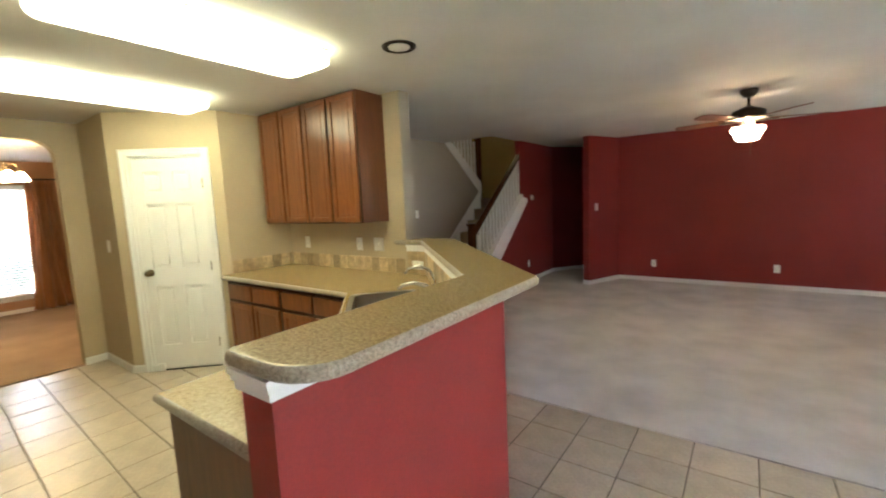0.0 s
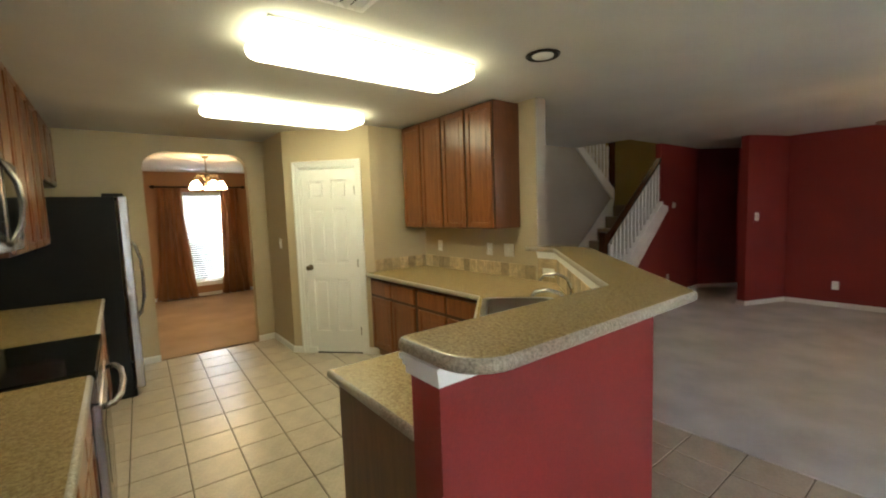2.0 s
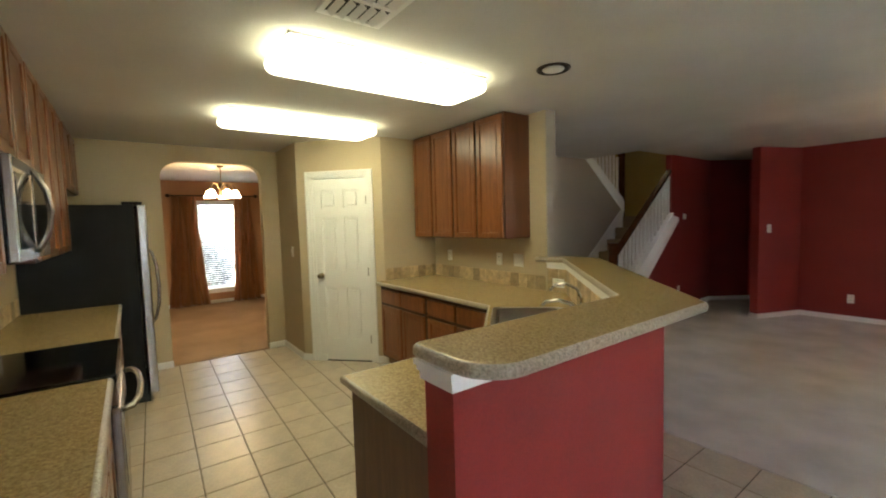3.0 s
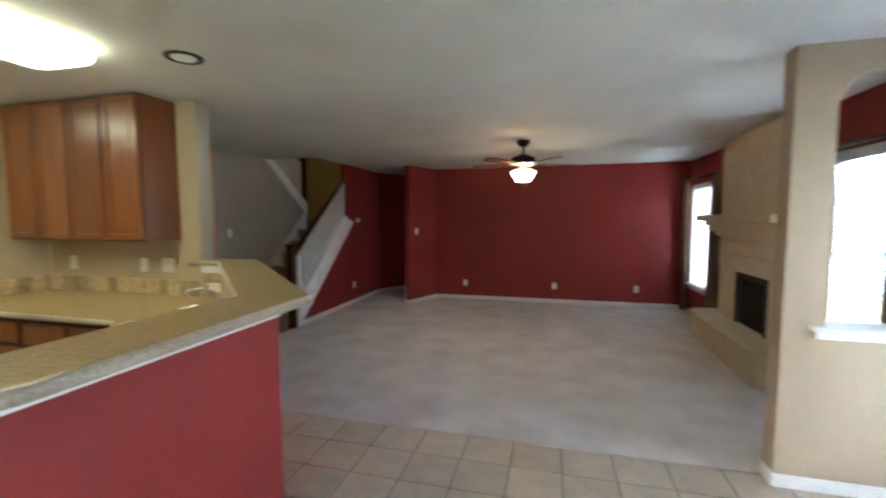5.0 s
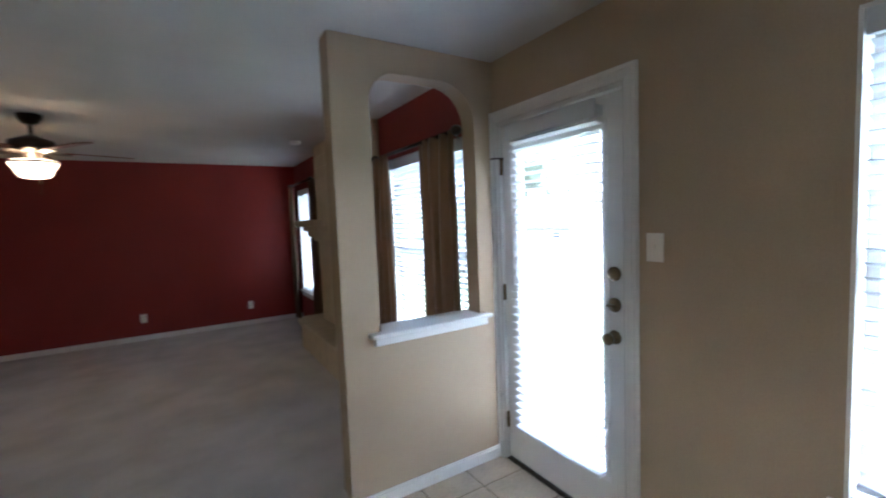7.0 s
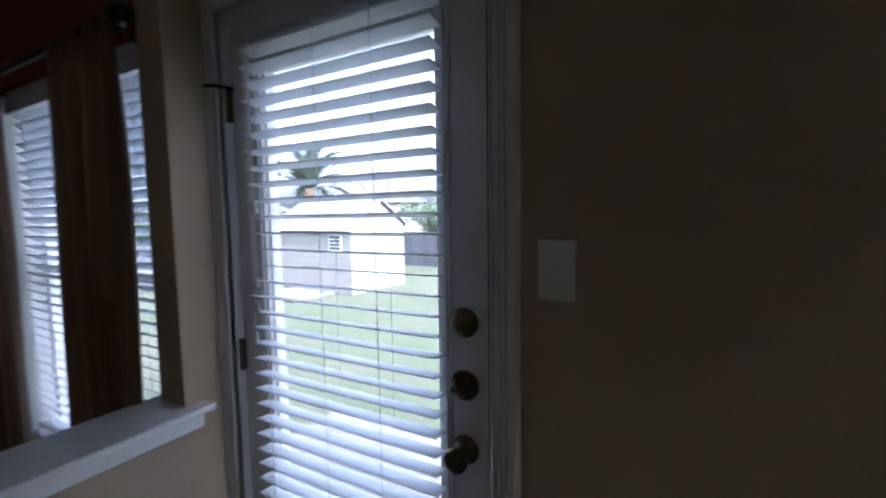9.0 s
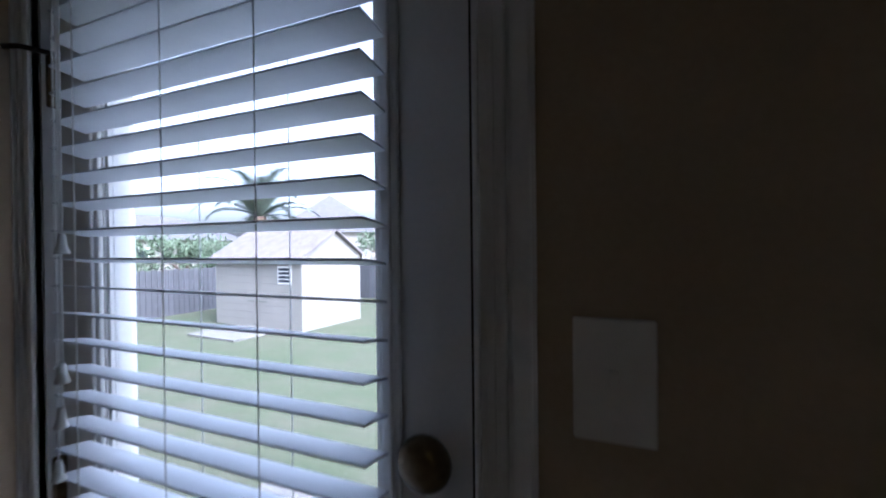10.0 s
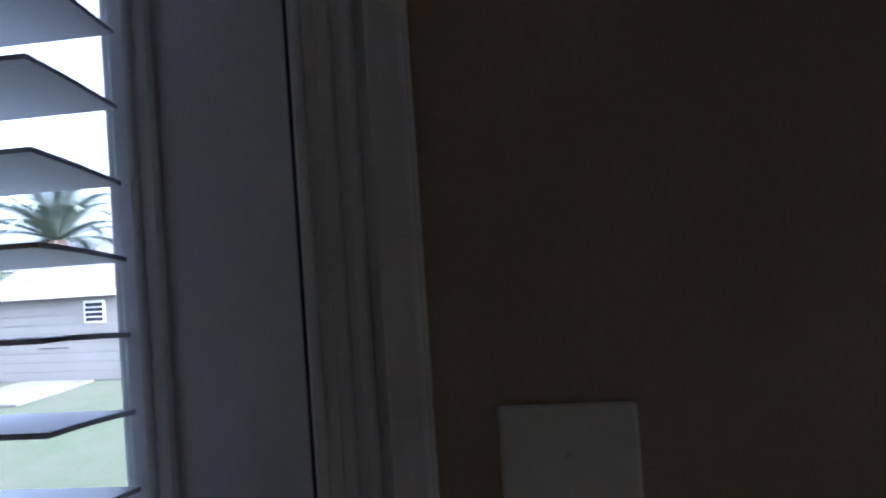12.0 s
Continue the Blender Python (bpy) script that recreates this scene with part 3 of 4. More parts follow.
# pantry door, six panels
pd = thing("door_1", "white six-panel pantry door, closed", "door", PANTRY, kind="structure")
part("casing", casing(bmesh.new(), -0.325, 0.325, 2.045), WHITE, pd)
jb = B(-0.325, -0.306, 0.0, 0.11, 0, 2.045)
box(jb, 0.306, 0.325, 0.0, 0.11, 0, 2.045)
box(jb, -0.306, 0.306, 0.0, 0.11, 2.026, 2.045)
part("jamb", jb, WHITE, pd)
db = bmesh.new()
W2, Z0, Z1 = 0.303, 0.012, 2.022
cols = ((-0.303, -0.215), (-0.215, -0.045), (-0.045, 0.045), (0.045, 0.215), (0.215, 0.303))
rows = ((Z0, 0.25), (0.25, 0.83), (0.83, 1.0), (1.0, 1.60), (1.60, 1.70), (1.70, 1.90), (1.90, Z1))
for ci, (a, b) in enumerate(cols):
    for ri, (c, d) in enumerate(rows):
        if ci in (1, 3) and ri in (1, 3, 5):
            box(db, a, b, 0.026, 0.036, c, d)
            box(db, a + 0.022, b - 0.022, 0.0135, 0.028, c + 0.024, d - 0.024, bev=0.011, seg=1)
        else:
            box(db, a, b, 0.008, 0.043, c, d)
bmesh.ops.remove_doubles(db, verts=db.verts[:], dist=1e-5)
part("door_leaf", db, WHITE, pd)
knob(pd, pose(-0.245, 0.008, 0.96, 90, 0, 0), BRASS, label="aged brass knob")
for z in (0.25, 1.0, 1.78):
    part("hinge", B(0.300, 0.309, -0.004, 0.008, z - 0.045, z + 0.045, bev=0.003), BRASS, pd)
part("threshold_gap", B(-0.306, 0.306, 0.0, 0.10, -0.019, 0.008), DARK, pd)

# patio door
ad = thing("door_2", "white patio door with full glass, closed", "door", pose(EX, 2.6275, 0, 0, 0, -90), kind="structure")   # local x towards -y, local y outwards
part("casing", casing(bmesh.new(), -0.4275, 0.4275, 2.075), WHITE, ad)
jb = B(-0.4275, -0.4225, 0.0, 0.15, 0, 2.075)
box(jb, 0.4225, 0.4275, 0.0, 0.15, 0, 2.075)
box(jb, -0.4225, 0.4225, 0.0, 0.15, 2.055, 2.075)
for q in ((-0.4225, -0.405), (0.405, 0.4225)):
    box(jb, *q, 0.075, 0.15, 0, 2.055)
part("jamb", jb, WHITE, ad)
lf = bmesh.new()
gx0, gx1, gz0, gz1 = -0.285, 0.288, 0.26, 1.90
for q in ((-0.419, gx0, 0.012, 2.05), (gx1, 0.419, 0.012, 2.05), (gx0, gx1, 0.012, gz0), (gx0, gx1, gz1, 2.05)):
    box(lf, q[0], q[1], 0.026, 0.07, q[2], q[3])
bmesh.ops.remove_doubles(lf, verts=lf.verts[:], dist=1e-5)
part("door_leaf", lf, WHITE, ad)
gf = bmesh.new()
for q in ((gx0 - 0.040, gx0, gz0 - 0.04, gz1 + 0.04), (gx1, gx1 + 0.032, gz0 - 0.04, gz1 + 0.04), (gx0, gx1, gz0 - 0.04, gz0), (gx0, gx1, gz1, gz1 + 0.04)):
    box(gf, q[0], q[1], 0.017, 0.0262, q[2], q[3], bev=0.004)
for q in ((gx0 - 0.030, gx0 - 0.012, gz0 - 0.03, gz1 + 0.03), (gx1 + 0.009, gx1 + 0.024, gz0 - 0.03, gz1 + 0.03)):
    box(gf, q[0], q[1], 0.012, 0.018, q[2], q[3], bev=0.003)
for q in ((gx0, gx0 + 0.008), (gx1 - 0.008, gx1)):
    box(gf, q[0], q[1], 0.030, 0.046, gz0, gz1)
part("glazing_bead", gf, WHITE, ad)
g = part("pane", B(gx0 + 0.0005, gx1 - 0.0005, 0.046, 0.050, gz0, gz1), GLASS, ad)
g.visible_shadow = False
knob(ad, pose(0.35, 0.026, 0.942, 90, 0, 0), BRASS, label="aged brass door knob")
for z, nm in ((1.093, "thumb_latch"), (1.237, "deadbolt")):
    part(nm, lathe([(0.034, 0), (0.034, 0.008), (0.030, 0.016), (0.018, 0.020), (0.002, 0.021)], 22, pose(0.35, 0.026, z, 90, 0, 0)), BRASS, ad)
part("latch_turn", B(0.331, 0.369, -0.016, 0.006, 1.086, 1.100, bev=0.004), BRASS, ad)
for z in (0.25, 1.055, 1.815):
    part("hinge", B(-0.424, -0.412, 0.006, 0.026, z - 0.05, z + 0.05, bev=0.003), BRASS, ad)
part("door_stop_arm", tube([(-0.40, 0.02, 1.862), (-0.425, -0.030, 1.864), (-0.445, -0.045, 1.861)], 0.005, 8), BRONZE, ad)
part("weatherstrip", B(0.4228, 0.4274, -0.012, -0.0005, 0.012, 2.07), DARK, ad)
part("weatherstrip", B(-0.4224, -0.4192, 0.034, 0.060, 0.012, 2.05), DARK, ad)
part("strike_plate", B(0.4185, 0.4222, 0.0245, 0.0338, 0.88, 1.02), BRASS, ad)
part("sill_plate", B(-0.41, 0.41, 0.01, 0.16, -0.02, 0.010), BRONZE, ad)
b, zb = blind("white two-inch blind hung on the patio door", EX - 0.027, 2.312, 2.908, 0.27, 1.952, 9, pitch=0.0444, ladders=(0.248, 0.534, 0.88))
for y, z in ((0.243, -0.43), (0.247, -0.63), (0.252, -0.70), (0.262, -0.785)):
    part("lift_cord", tube([(-0.036, y, 0.0), (-0.036, y, z)], 0.0012, 5), CORD, b)
    part("cord_tassel", lathe([(0.004, 0), (0.0055, -0.006), (0.0065, -0.018), (0.0105, -0.030), (0.0095, -0.032), (0.003, -0.030)], 10, pose(-0.036, y, z)), CORD, b)


def plate(label, m, kind="switch", w=0.073, h=0.117, name=None):
    """A wall plate facing local -y, centred on z = 0."""
    p = thing(name or ("light_switch" if kind == "switch" else "wall_outlet"), label, "light switch" if kind == "switch" else "outlet", m)
    part("plate", B(-w / 2, w / 2, -0.006, 0.0, -h / 2, h / 2, bev=0.0025), PLATE, p)
    if kind == "switch":
        part("toggle", B(-0.005, 0.005, -0.017, -0.006, -0.005, 0.012, bev=0.002), PLATE, p)
        for z in (-0.03, 0.03):
            part("screw", lathe([(0.0035, 0), (0.003, 0.0012)], 10, pose(0, -0.006, z, 90, 0, 0)), PLATE, p)
    elif kind == "outlet":
        for z in (-0.02, 0.02):
            part("socket", B(-0.017, 0.017, -0.0085, -0.006, z - 0.014, z + 0.014, bev=0.002), PLATE, p)
            for x in (-0.006, 0.006):
                part("slot", B(x - 0.0012, x + 0.0012, -0.0089, -0.0084, z - 0.004, z + 0.006), DARK, p)
    return p


FW, FE, FN, FS = pose(0, 0, 0, 0, 0, -90), pose(0, 0, 0, 0, 0, 90), pose(0, 0, 0, 0, 0, 0), pose(0, 0, 0, 0, 0, 180)
plate("white switch plate on the tan wall by the patio door", pose(EX, 2.067, 1.368) @ FW)
for x in (-0.713, 0.909, 2.263):
    plate("white outlet low on the dark red wall", pose(x, FY, 0.307), "outlet")
plate("white outlet on the red wall under the stairs", pose(-2.57, 7.215, 0.335) @ FE, "outlet")
plate("white thermostat on the dark red wall", pose(-2.57, 7.40, 1.49) @ FE, "blank", 0.12, 0.085, "thermostat")
plate("white switch plate on the red wall end", pose(-1.497, 7.553, 1.29, 0, 0, 66), "switch")
plate("white switch plate on the greige stair wall", pose(-3.50, 5.31, 1.32) @ FE)
for x, kd in ((-3.19, "outlet"), (-2.405, "outlet")):
    plate("white outlet above the kitchen backsplash", pose(x, 3.12, 1.148), kd)
plate("wide white double switch plate above the backsplash", pose(-2.155, 3.12, 1.15), "switch", 0.116)
plate("white outlet on the bar's tiled back", pose(-1.70, 3.108, 0.985) @ FN, "outlet", 0.117, 0.073)
plate("white switch plate on the pantry return wall", pose(-4.45, 1.77, 1.22), "switch")
plate("white outlet above the range counter", pose(-3.3, -0.46, 1.15) @ FS, "outlet")
plate("white door stop plate on the baseboard", pose(2.60, 3.086, 0.035), "blank", 0.03, 0.02, "door_stop")

# pass-through ledge
lg = thing("ledge", "white moulded ledge in the arched pass-through", "window sill", pose(2.64, 3.1625, 0.914))
part("board", B(-0.40, 0.385, -0.115, 0.10, 0.0, 0.022, bev=0.006), WHITE, lg)
part("moulding", B(-0.375, 0.36, -0.095, -0.0635, -0.045, -0.001, bev=0.008), WHITE, lg)

# ---------------------------------------------------------------- stairs
RISE, RUN, NS, SY = 0.19, 0.245, 8, 5.47
st = thing("staircase", "carpeted stairs with white balusters and dark handrail", "stairs", kind="structure")
for i in range(NS):
    y = SY + RUN * i
    tread = B(-3.498, -2.662, y - 0.02, y + RUN if i < NS - 1 else 8.358, RISE * i, RISE * (i + 1), bev=0.012)
    part("step" if i < NS - 1 else "landing", tread, CARPET3, st)
for i in range(6):
    y = 7.18 - RUN * i
    part("step", B(-4.61, -3.602, y - RUN, y + 0.02, 1.52 + RISE * i, 1.52 + RISE * (i + 1), bev=0.012), CARPET3, st)
part("landing", B(-4.61, -3.50, 7.19, 8.358, 1.36, 1.52, bev=0.01), CARPET3, st)


def zs(y):
    return 0.14 + 0.785 * (y - 5.52)


part("stringer", upright([(5.50, 0.0), (5.58, 0.0), (5.60, 0.09), (7.16, zs(7.16) - 0.01), (7.16, zs(7.16) + 0.05), (6.965, zs(6.965) + 0.24), (6.955, zs(6.955) + 0.26), (5.50, zs(5.5) + 0.26)], -2.568, -2.545, "x"), WHITE, st)
part("stringer_cap", upright([(5.50, zs(5.5) + 0.261), (6.955, zs(6.955) + 0.261), (6.955, zs(6.955) + 0.29), (5.50, zs(5.5) + 0.29)], -2.67, -2.53, "x"), WHITE, st)
for i in range(6):
    y = 5.75 + i * RUN
    part("tread_bracket", upright([(y, zs(y) + 0.02), (y + 0.15, zs(y + 0.15) + 0.02), (y + 0.15, zs(y + 0.15) + 0.05), (y + 0.03, zs(y) + 0.10)], -2.546, -2.538, "x"), WHITE, st)
rail = [(y, 1.03 + 0.785 * (y - 5.45)) for y in (5.42, 6.955)]
part("handrail", upright([(rail[0][0], rail[0][1] - 0.05), (rail[1][0], rail[1][1] - 0.05), (rail[1][0], rail[1][1] + 0.012), (rail[0][0], rail[0][1] + 0.012)], -2.64, -2.57, "x"), RAILW, st)
bal = mesh_of("baluster", B(-0.017, 0.017, -0.017, 0.017, 0, 0.66, bev=0.004), WHITE)
nb = 15
for i in range(nb):
    y = 5.53 + i * (6.93 - 5.53) / (nb - 1)
    zb0 = zs(y) + 0.28
    part("baluster", bal, WHITE, st, m=Matrix.Translation((-2.605, y, zb0)) @ Matrix.Diagonal((1, 1, (1.03 + 0.785 * (y - 5.45) - 0.045 - zb0) / 0.66, 1)))
nw = B(-2.655, -2.565, 5.385, 5.475, 0, 1.14, bev=0.006)
box(nw, -2.67, -2.55, 5.37, 5.49, 1.14, 1.17, bev=0.008)
part("newel_post", nw, RAILW, st)
part("newel_base", B(-2.60, -2.54, 5.478, 5.53, 0, 1.0, bev=0.004), WHITE, st)
part("wall_skirt", upright([(5.40, 0.0), (5.75, 0.0), (7.19, 1.53 - 0.25), (7.19, 1.70), (7.10, 1.62), (5.40, 0.28)], -3.498, -3.482, "x"), WHITE, st)
part("upper_skirt", upright([(7.19, 1.60), (7.19, 1.79), (6.10, 2.58), (6.10, 2.44)], -3.499, -3.47, "x"), WHITE, st)
part("upper_cap", upright([(7.19, 1.79), (7.19, 1.82), (6.05, 2.64), (6.05, 2.61)], -3.62, -3.48, "x"), WHITE, st)
for i in range(11):
    y = 7.10 - i * 0.105
    z = 1.82 + (7.19 - y) * 0.72
    part("baluster", bal, WHITE, st, m=Matrix.Translation((-3.55, y, z)))
part("newel_post", B(-3.60, -3.51, 7.20, 7.29, 1.521, 2.75, bev=0.006), RAILW, st)
ul = thing("ceiling_light", "lit round globe light above the stairs", "ceiling light", pose(-3.6, 7.4, 4.9))
part("canopy", lathe([(0.09, 0), (0.09, -0.03), (0.07, -0.04)], 20), BRASS, ul)
part("globe", lathe([(0.07, -0.04), (0.15, -0.08), (0.16, -0.13), (0.11, -0.19), (0.01, -0.21)], 20), UPLAMP, ul)

# ---------------------------------------------------------------- fireplace
fp = thing("fireplace", "cream painted fireplace with stepped wooden mantel", "fireplace", kind="structure")
fb = holed("x", 2.86, LX, 4.66, 6.22, 0, H, [(5.0, 5.72, 0.36, 0.93)])
part("chimney_breast", fb, BRICK, fp)
for i in range(11):
    z = 0.99 + 0.131 * i
    if z + 0.12 < H:
        part("panel_board", B(2.848, 2.8595, 4.662, 6.218, z, z + 0.122, bev=0.003), BRICK, fp)
hearth = prism([(3.02, 4.52), (2.74, 4.52), (2.62, 4.66), (2.62, 6.36), (2.72, 6.48), (3.02, 6.48)], 0, 0.30, bev=0.012, seg=2)
part("hearth", hearth, BRICK, fp)
part("hearth_slab", prism([(3.02, 4.48), (2.72, 4.48), (2.58, 4.64), (2.58, 6.38), (2.70, 6.51), (3.02, 6.51)], 0.301, 0.352, bev=0.012, seg=2), BRICK, fp)
part("firebox", B(2.90, 3.025, 4.99, 5.73, 0.35, 0.94), SOOT, fp)
for q in ((5.0, 5.06, 0.364, 0.93), (5.66, 5.72, 0.364, 0.93), (5.06, 5.66, 0.87, 0.93)):
    part("firebox_frame", B(2.85, 2.865, *q, bev=0.003), BRONZE, fp)
for i, (dx, y0, y1, z0, z1) in enumerate(((0.23, 4.50, 6.42, 1.485, 1.56), (0.15, 4.56, 6.36, 1.43, 1.483), (0.10, 4.60, 6.32, 1.36, 1.428), (0.05, 4.63, 6.28, 1.31, 1.358))):
    part("mantel_shelf" if i == 0 else "mantel_moulding", B(2.858 - dx, 2.87, y0, y1, z0, z1, bev=0.008), BRICK, fp)

# ---------------------------------------------------------------- ceiling fixtures
fan = thing("ceiling_fan", "dark bronze ceiling fan with lit glass bowl", "ceiling fan", pose(0.513, 5.53, H))
part("canopy", lathe([(0.035, -0.075), (0.055, -0.06), (0.075, -0.03), (0.078, 0.0)], 24), BRONZE, fan)
part("downrod", tube([(0, 0, -0.07), (0, 0, -0.19)], 0.014, 12), BRONZE, fan)
part("motor", lathe([(0.03, -0.155), (0.07, -0.175), (0.135, -0.20), (0.142, -0.215), (0.142, -0.26), (0.125, -0.275), (0.075, -0.285), (0.06, -0.30), (0.045, -0.345), (0.04, -0.352)], 32), BRONZE, fan)
part("glass_bowl", lathe([(0.134, -0.353), (0.139, -0.352), (0.144, -0.372), (0.132, -0.395), (0.112, -0.425), (0.097, -0.460), (0.085, -0.478), (0.04, -0.486), (0.004, -0.487)], 32), BOWL, fan, "lit alabaster glass bowl")
part("light_ring", lathe([(0.145, -0.356), (0.150, -0.362), (0.148, -0.372), (0.145, -0.374)], 32), BRONZE, fan)
part("light_stem", tube([(0, 0, -0.34), (0, 0, -0.484)], 0.012, 10), BRONZE, fan)
for i in range(3):
    a = 2.1 * i + 0.5
    part("bulb", lathe([(0.010, -0.346), (0.024, -0.361), (0.026, -0.381), (0.014, -0.398), (0.002, -0.401)], 14, pose(0.080 * math.cos(a), 0.080 * math.sin(a), 0)), BULB, fan)
part("pull_chain", tube([(0.03, 0.0, -0.49), (0.03, 0.0, -0.62)], 0.0015, 5), BRASS, fan)
for i in range(5):
    a = 72 * i + 20
    m = pose(0, 0, 0, 0, 0, a)
    ir = prism(rounded([(0.10, -0.035), (0.24, -0.05), (0.24, 0.05), (0.10, 0.035)], (0.01,) * 4), -0.292, -0.286)
    part("blade_iron", ir, BRONZE, fan, m=m)
    bl = prism(rounded([(0.19, -0.058), (0.66, -0.072), (0.66, 0.072), (0.19, 0.058)], (0.03, 0.06, 0.06, 0.03)), -0.004, 0.004)
    bl.transform(pose(0, 0, -0.276, 9, 0, 0))
    part("blade", bl, BLADE, fan, m=m)


def fluorescent(x, y):
    f = thing("ceiling_light", "lit four-foot fluorescent cloud fixture on the kitchen ceiling", "ceiling light", pose(x, y, H), "kitchen fluorescent lights")
    part("base_pan", B(-0.195, 0.195, -0.62, 0.62, -0.016, 0.0, bev=0.003), WHITE, f)
    bm = prism(rounded([(-0.215, -0.645), (0.215, -0.645), (0.215, 0.645), (-0.215, 0.645)], (0.08,) * 4), -0.092, -0.017, bev=0.032, seg=4)
    for q in bm.faces:
        q.smooth = abs(q.normal.z) < 0.99
    part("diffuser", bm, DIFF, f, "glowing white acrylic diffuser")


fluorescent(-1.70, 1.53)
fluorescent(-3.20, 1.53)
cl = thing("recessed_light", "unlit recessed can light with dark ring", "ceiling light", pose(-1.17, 2.40, H))
part("trim_ring", lathe([(0.092, -0.001), (0.092, -0.006), (0.097, -0.009), (0.103, -0.004), (0.103, 0.0)], 32), BRONZE, cl)
part("bulb_face", lathe([(0.002, -0.003), (0.05, -0.003), (0.091, -0.0025), (0.091, -0.0005)], 28), DARK, cl)
part("bulb", lathe([(0.066, -0.004), (0.062, -0.010), (0.035, -0.016), (0.002, -0.018)], 20), PLATE, cl)


def register(label, m, w, d, n):
    v = thing("ceiling_vent", label, "air vent", m)
    part("backing", B(-w / 2 + 0.02, w / 2 - 0.02, -d / 2 + 0.02, d / 2 - 0.02, -0.003, 0.0), DARK, v)
    fr = bmesh.new()
    for q in ((-w / 2, w / 2, -d / 2, -d / 2 + 0.024), (-w / 2, w / 2, d / 2 - 0.024, d / 2), (-w / 2, -w / 2 + 0.024, -d / 2 + 0.024, d / 2 - 0.024), (w / 2 - 0.024, w / 2, -d / 2 + 0.024, d / 2 - 0.024), (-0.012, 0.012, -d / 2 + 0.024, d / 2 - 0.024)):
        box(fr, *q, -0.012, 0.0)
    part("frame", fr, WHITE, v)
    for i in range(n):
        y = -d / 2 + 0.03 + (d - 0.06) * (i + 0.5) / n
        for s in (-1, 1):
            sl = B(-(w / 4 - 0.02), w / 4 - 0.02, -0.015, 0.015, -0.0012, 0.0012)
            sl.transform(pose(s * w / 4, y, -0.012, -38, 0, 0))
            part("slat", sl, WHITE, v)


register("white slatted air vent in the kitchen ceiling", pose(-1.08, 1.10, H), 0.36, 0.30, 5)
sd = thing("smoke_detector", "white round smoke detector on the ceiling", "smoke detector", pose(2.59, 5.95, H))
part("base", lathe([(0.06, 0), (0.062, -0.015), (0.05, -0.032), (0.02, -0.036), (0.002, -0.036)], 24), PLATE, sd)

ch = thing("chandelier", "lit brass chandelier with white glass shades", "chandelier", pose(-6.5, 1.39, H) @ Matrix.Diagonal((0.8, 0.8, 1.0, 1.0)))
part("canopy", lathe([(0.06, 0), (0.055, -0.02), (0.02, -0.035)], 20), BRASS, ch)
part("stem", tube([(0, 0, -0.03), (0, 0, -0.42)], 0.010, 10), BRASS, ch)
part("body", lathe([(0.01, -0.22), (0.03, -0.26), (0.04, -0.32), (0.02, -0.38), (0.035, -0.42), (0.028, -0.46), (0.004, -0.49)], 20), BRASS, ch)
for i in range(5):
    a = 2 * math.pi * i / 5 + 0.3
    c, s = math.cos(a), math.sin(a)
    arm = [(0.02 * c, 0.02 * s, -0.36), (0.09 * c, 0.09 * s, -0.28), (0.17 * c, 0.17 * s, -0.26), (0.225 * c, 0.225 * s, -0.32), (0.23 * c, 0.23 * s, -0.37)]
    part("arm", tube(arm, 0.009, 8), BRASS, ch)
    part("shade", lathe([(0.03, -0.36), (0.055, -0.385), (0.075, -0.42), (0.095, -0.47), (0.088, -0.47), (0.02, -0.38)], 18, pose(0.23 * c, 0.23 * s, 0)), SHADE, ch)

# ---------------------------------------------------------------- kitchen cabinets
def door_panel(w, h):
    """A framed cabinet door, face towards -y, lower left at the origin."""
    f, bm = 0.044, bmesh.new()
    box(bm, 0, f, -0.019, 0, 0, h, bev=0.004)
    box(bm, w - f, w, -0.019, 0, 0, h, bev=0.004)
    box(bm, f, w - f, -0.019, 0, 0, f, bev=0.004)
    box(bm, f, w - f, -0.019, 0, h - f, h, bev=0.004)
    box(bm, f - 0.004, w - f + 0.004, -0.008, -0.002, f - 0.004, h - f + 0.004)
    if w - 2 * f > 0.09:
        box(bm, f + 0.022, w - f - 0.022, -0.0125, -0.007, f + 0.022, h - f - 0.022, bev=0.003, seg=1)
    return bm


def upper_cabinet(m, w, h, n, d=0.305, label="stained maple upper cabinet with framed doors"):
    c = thing("upper_cabinet", label, "kitchen cabinet", m)
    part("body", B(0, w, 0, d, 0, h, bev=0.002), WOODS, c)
    part("face_frame", B(0.004, w - 0.004, -0.0035, -0.0002, 0.004, h - 0.004), GAPW, c)
    dw = (w - 0.030 * n) / n
    for i in range(n):
        dm = door_panel(dw, h - 0.03)
        dm.transform(Matrix.Translation((0.015 + i * (dw + 0.030), -0.004, 0.012)))
        part("door", dm, WOOD, c)
    return c


def base_cabinet(m, w, n, d=0.58, h=0.866, label="stained maple base cabinet with drawers above doors"):
    c = thing("base_cabinet", label, "kitchen cabinet", m)
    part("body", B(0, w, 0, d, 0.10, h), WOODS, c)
    part("face_frame", B(0.003, w - 0.003, -0.0009, -0.0002, 0.103, h - 0.004), GAPW, c)
    part("toe_kick", B(0, w, 0.07, d, 0, 0.10), WOODD, c)
    dw = (w - 0.03 * (n + 1)) / n
    for i in range(n):
        x = 0.03 + i * (dw + 0.03)
        dm = door_panel(dw, 0.535)
        dm.transform(Matrix.Translation((x, -0.001, 0.125)))
        part("door", dm, WOOD, c)
        part("drawer_front", B(x, x + dw, -0.02, -0.001, 0.690, 0.832, bev=0.005), WOOD, c)
    return c


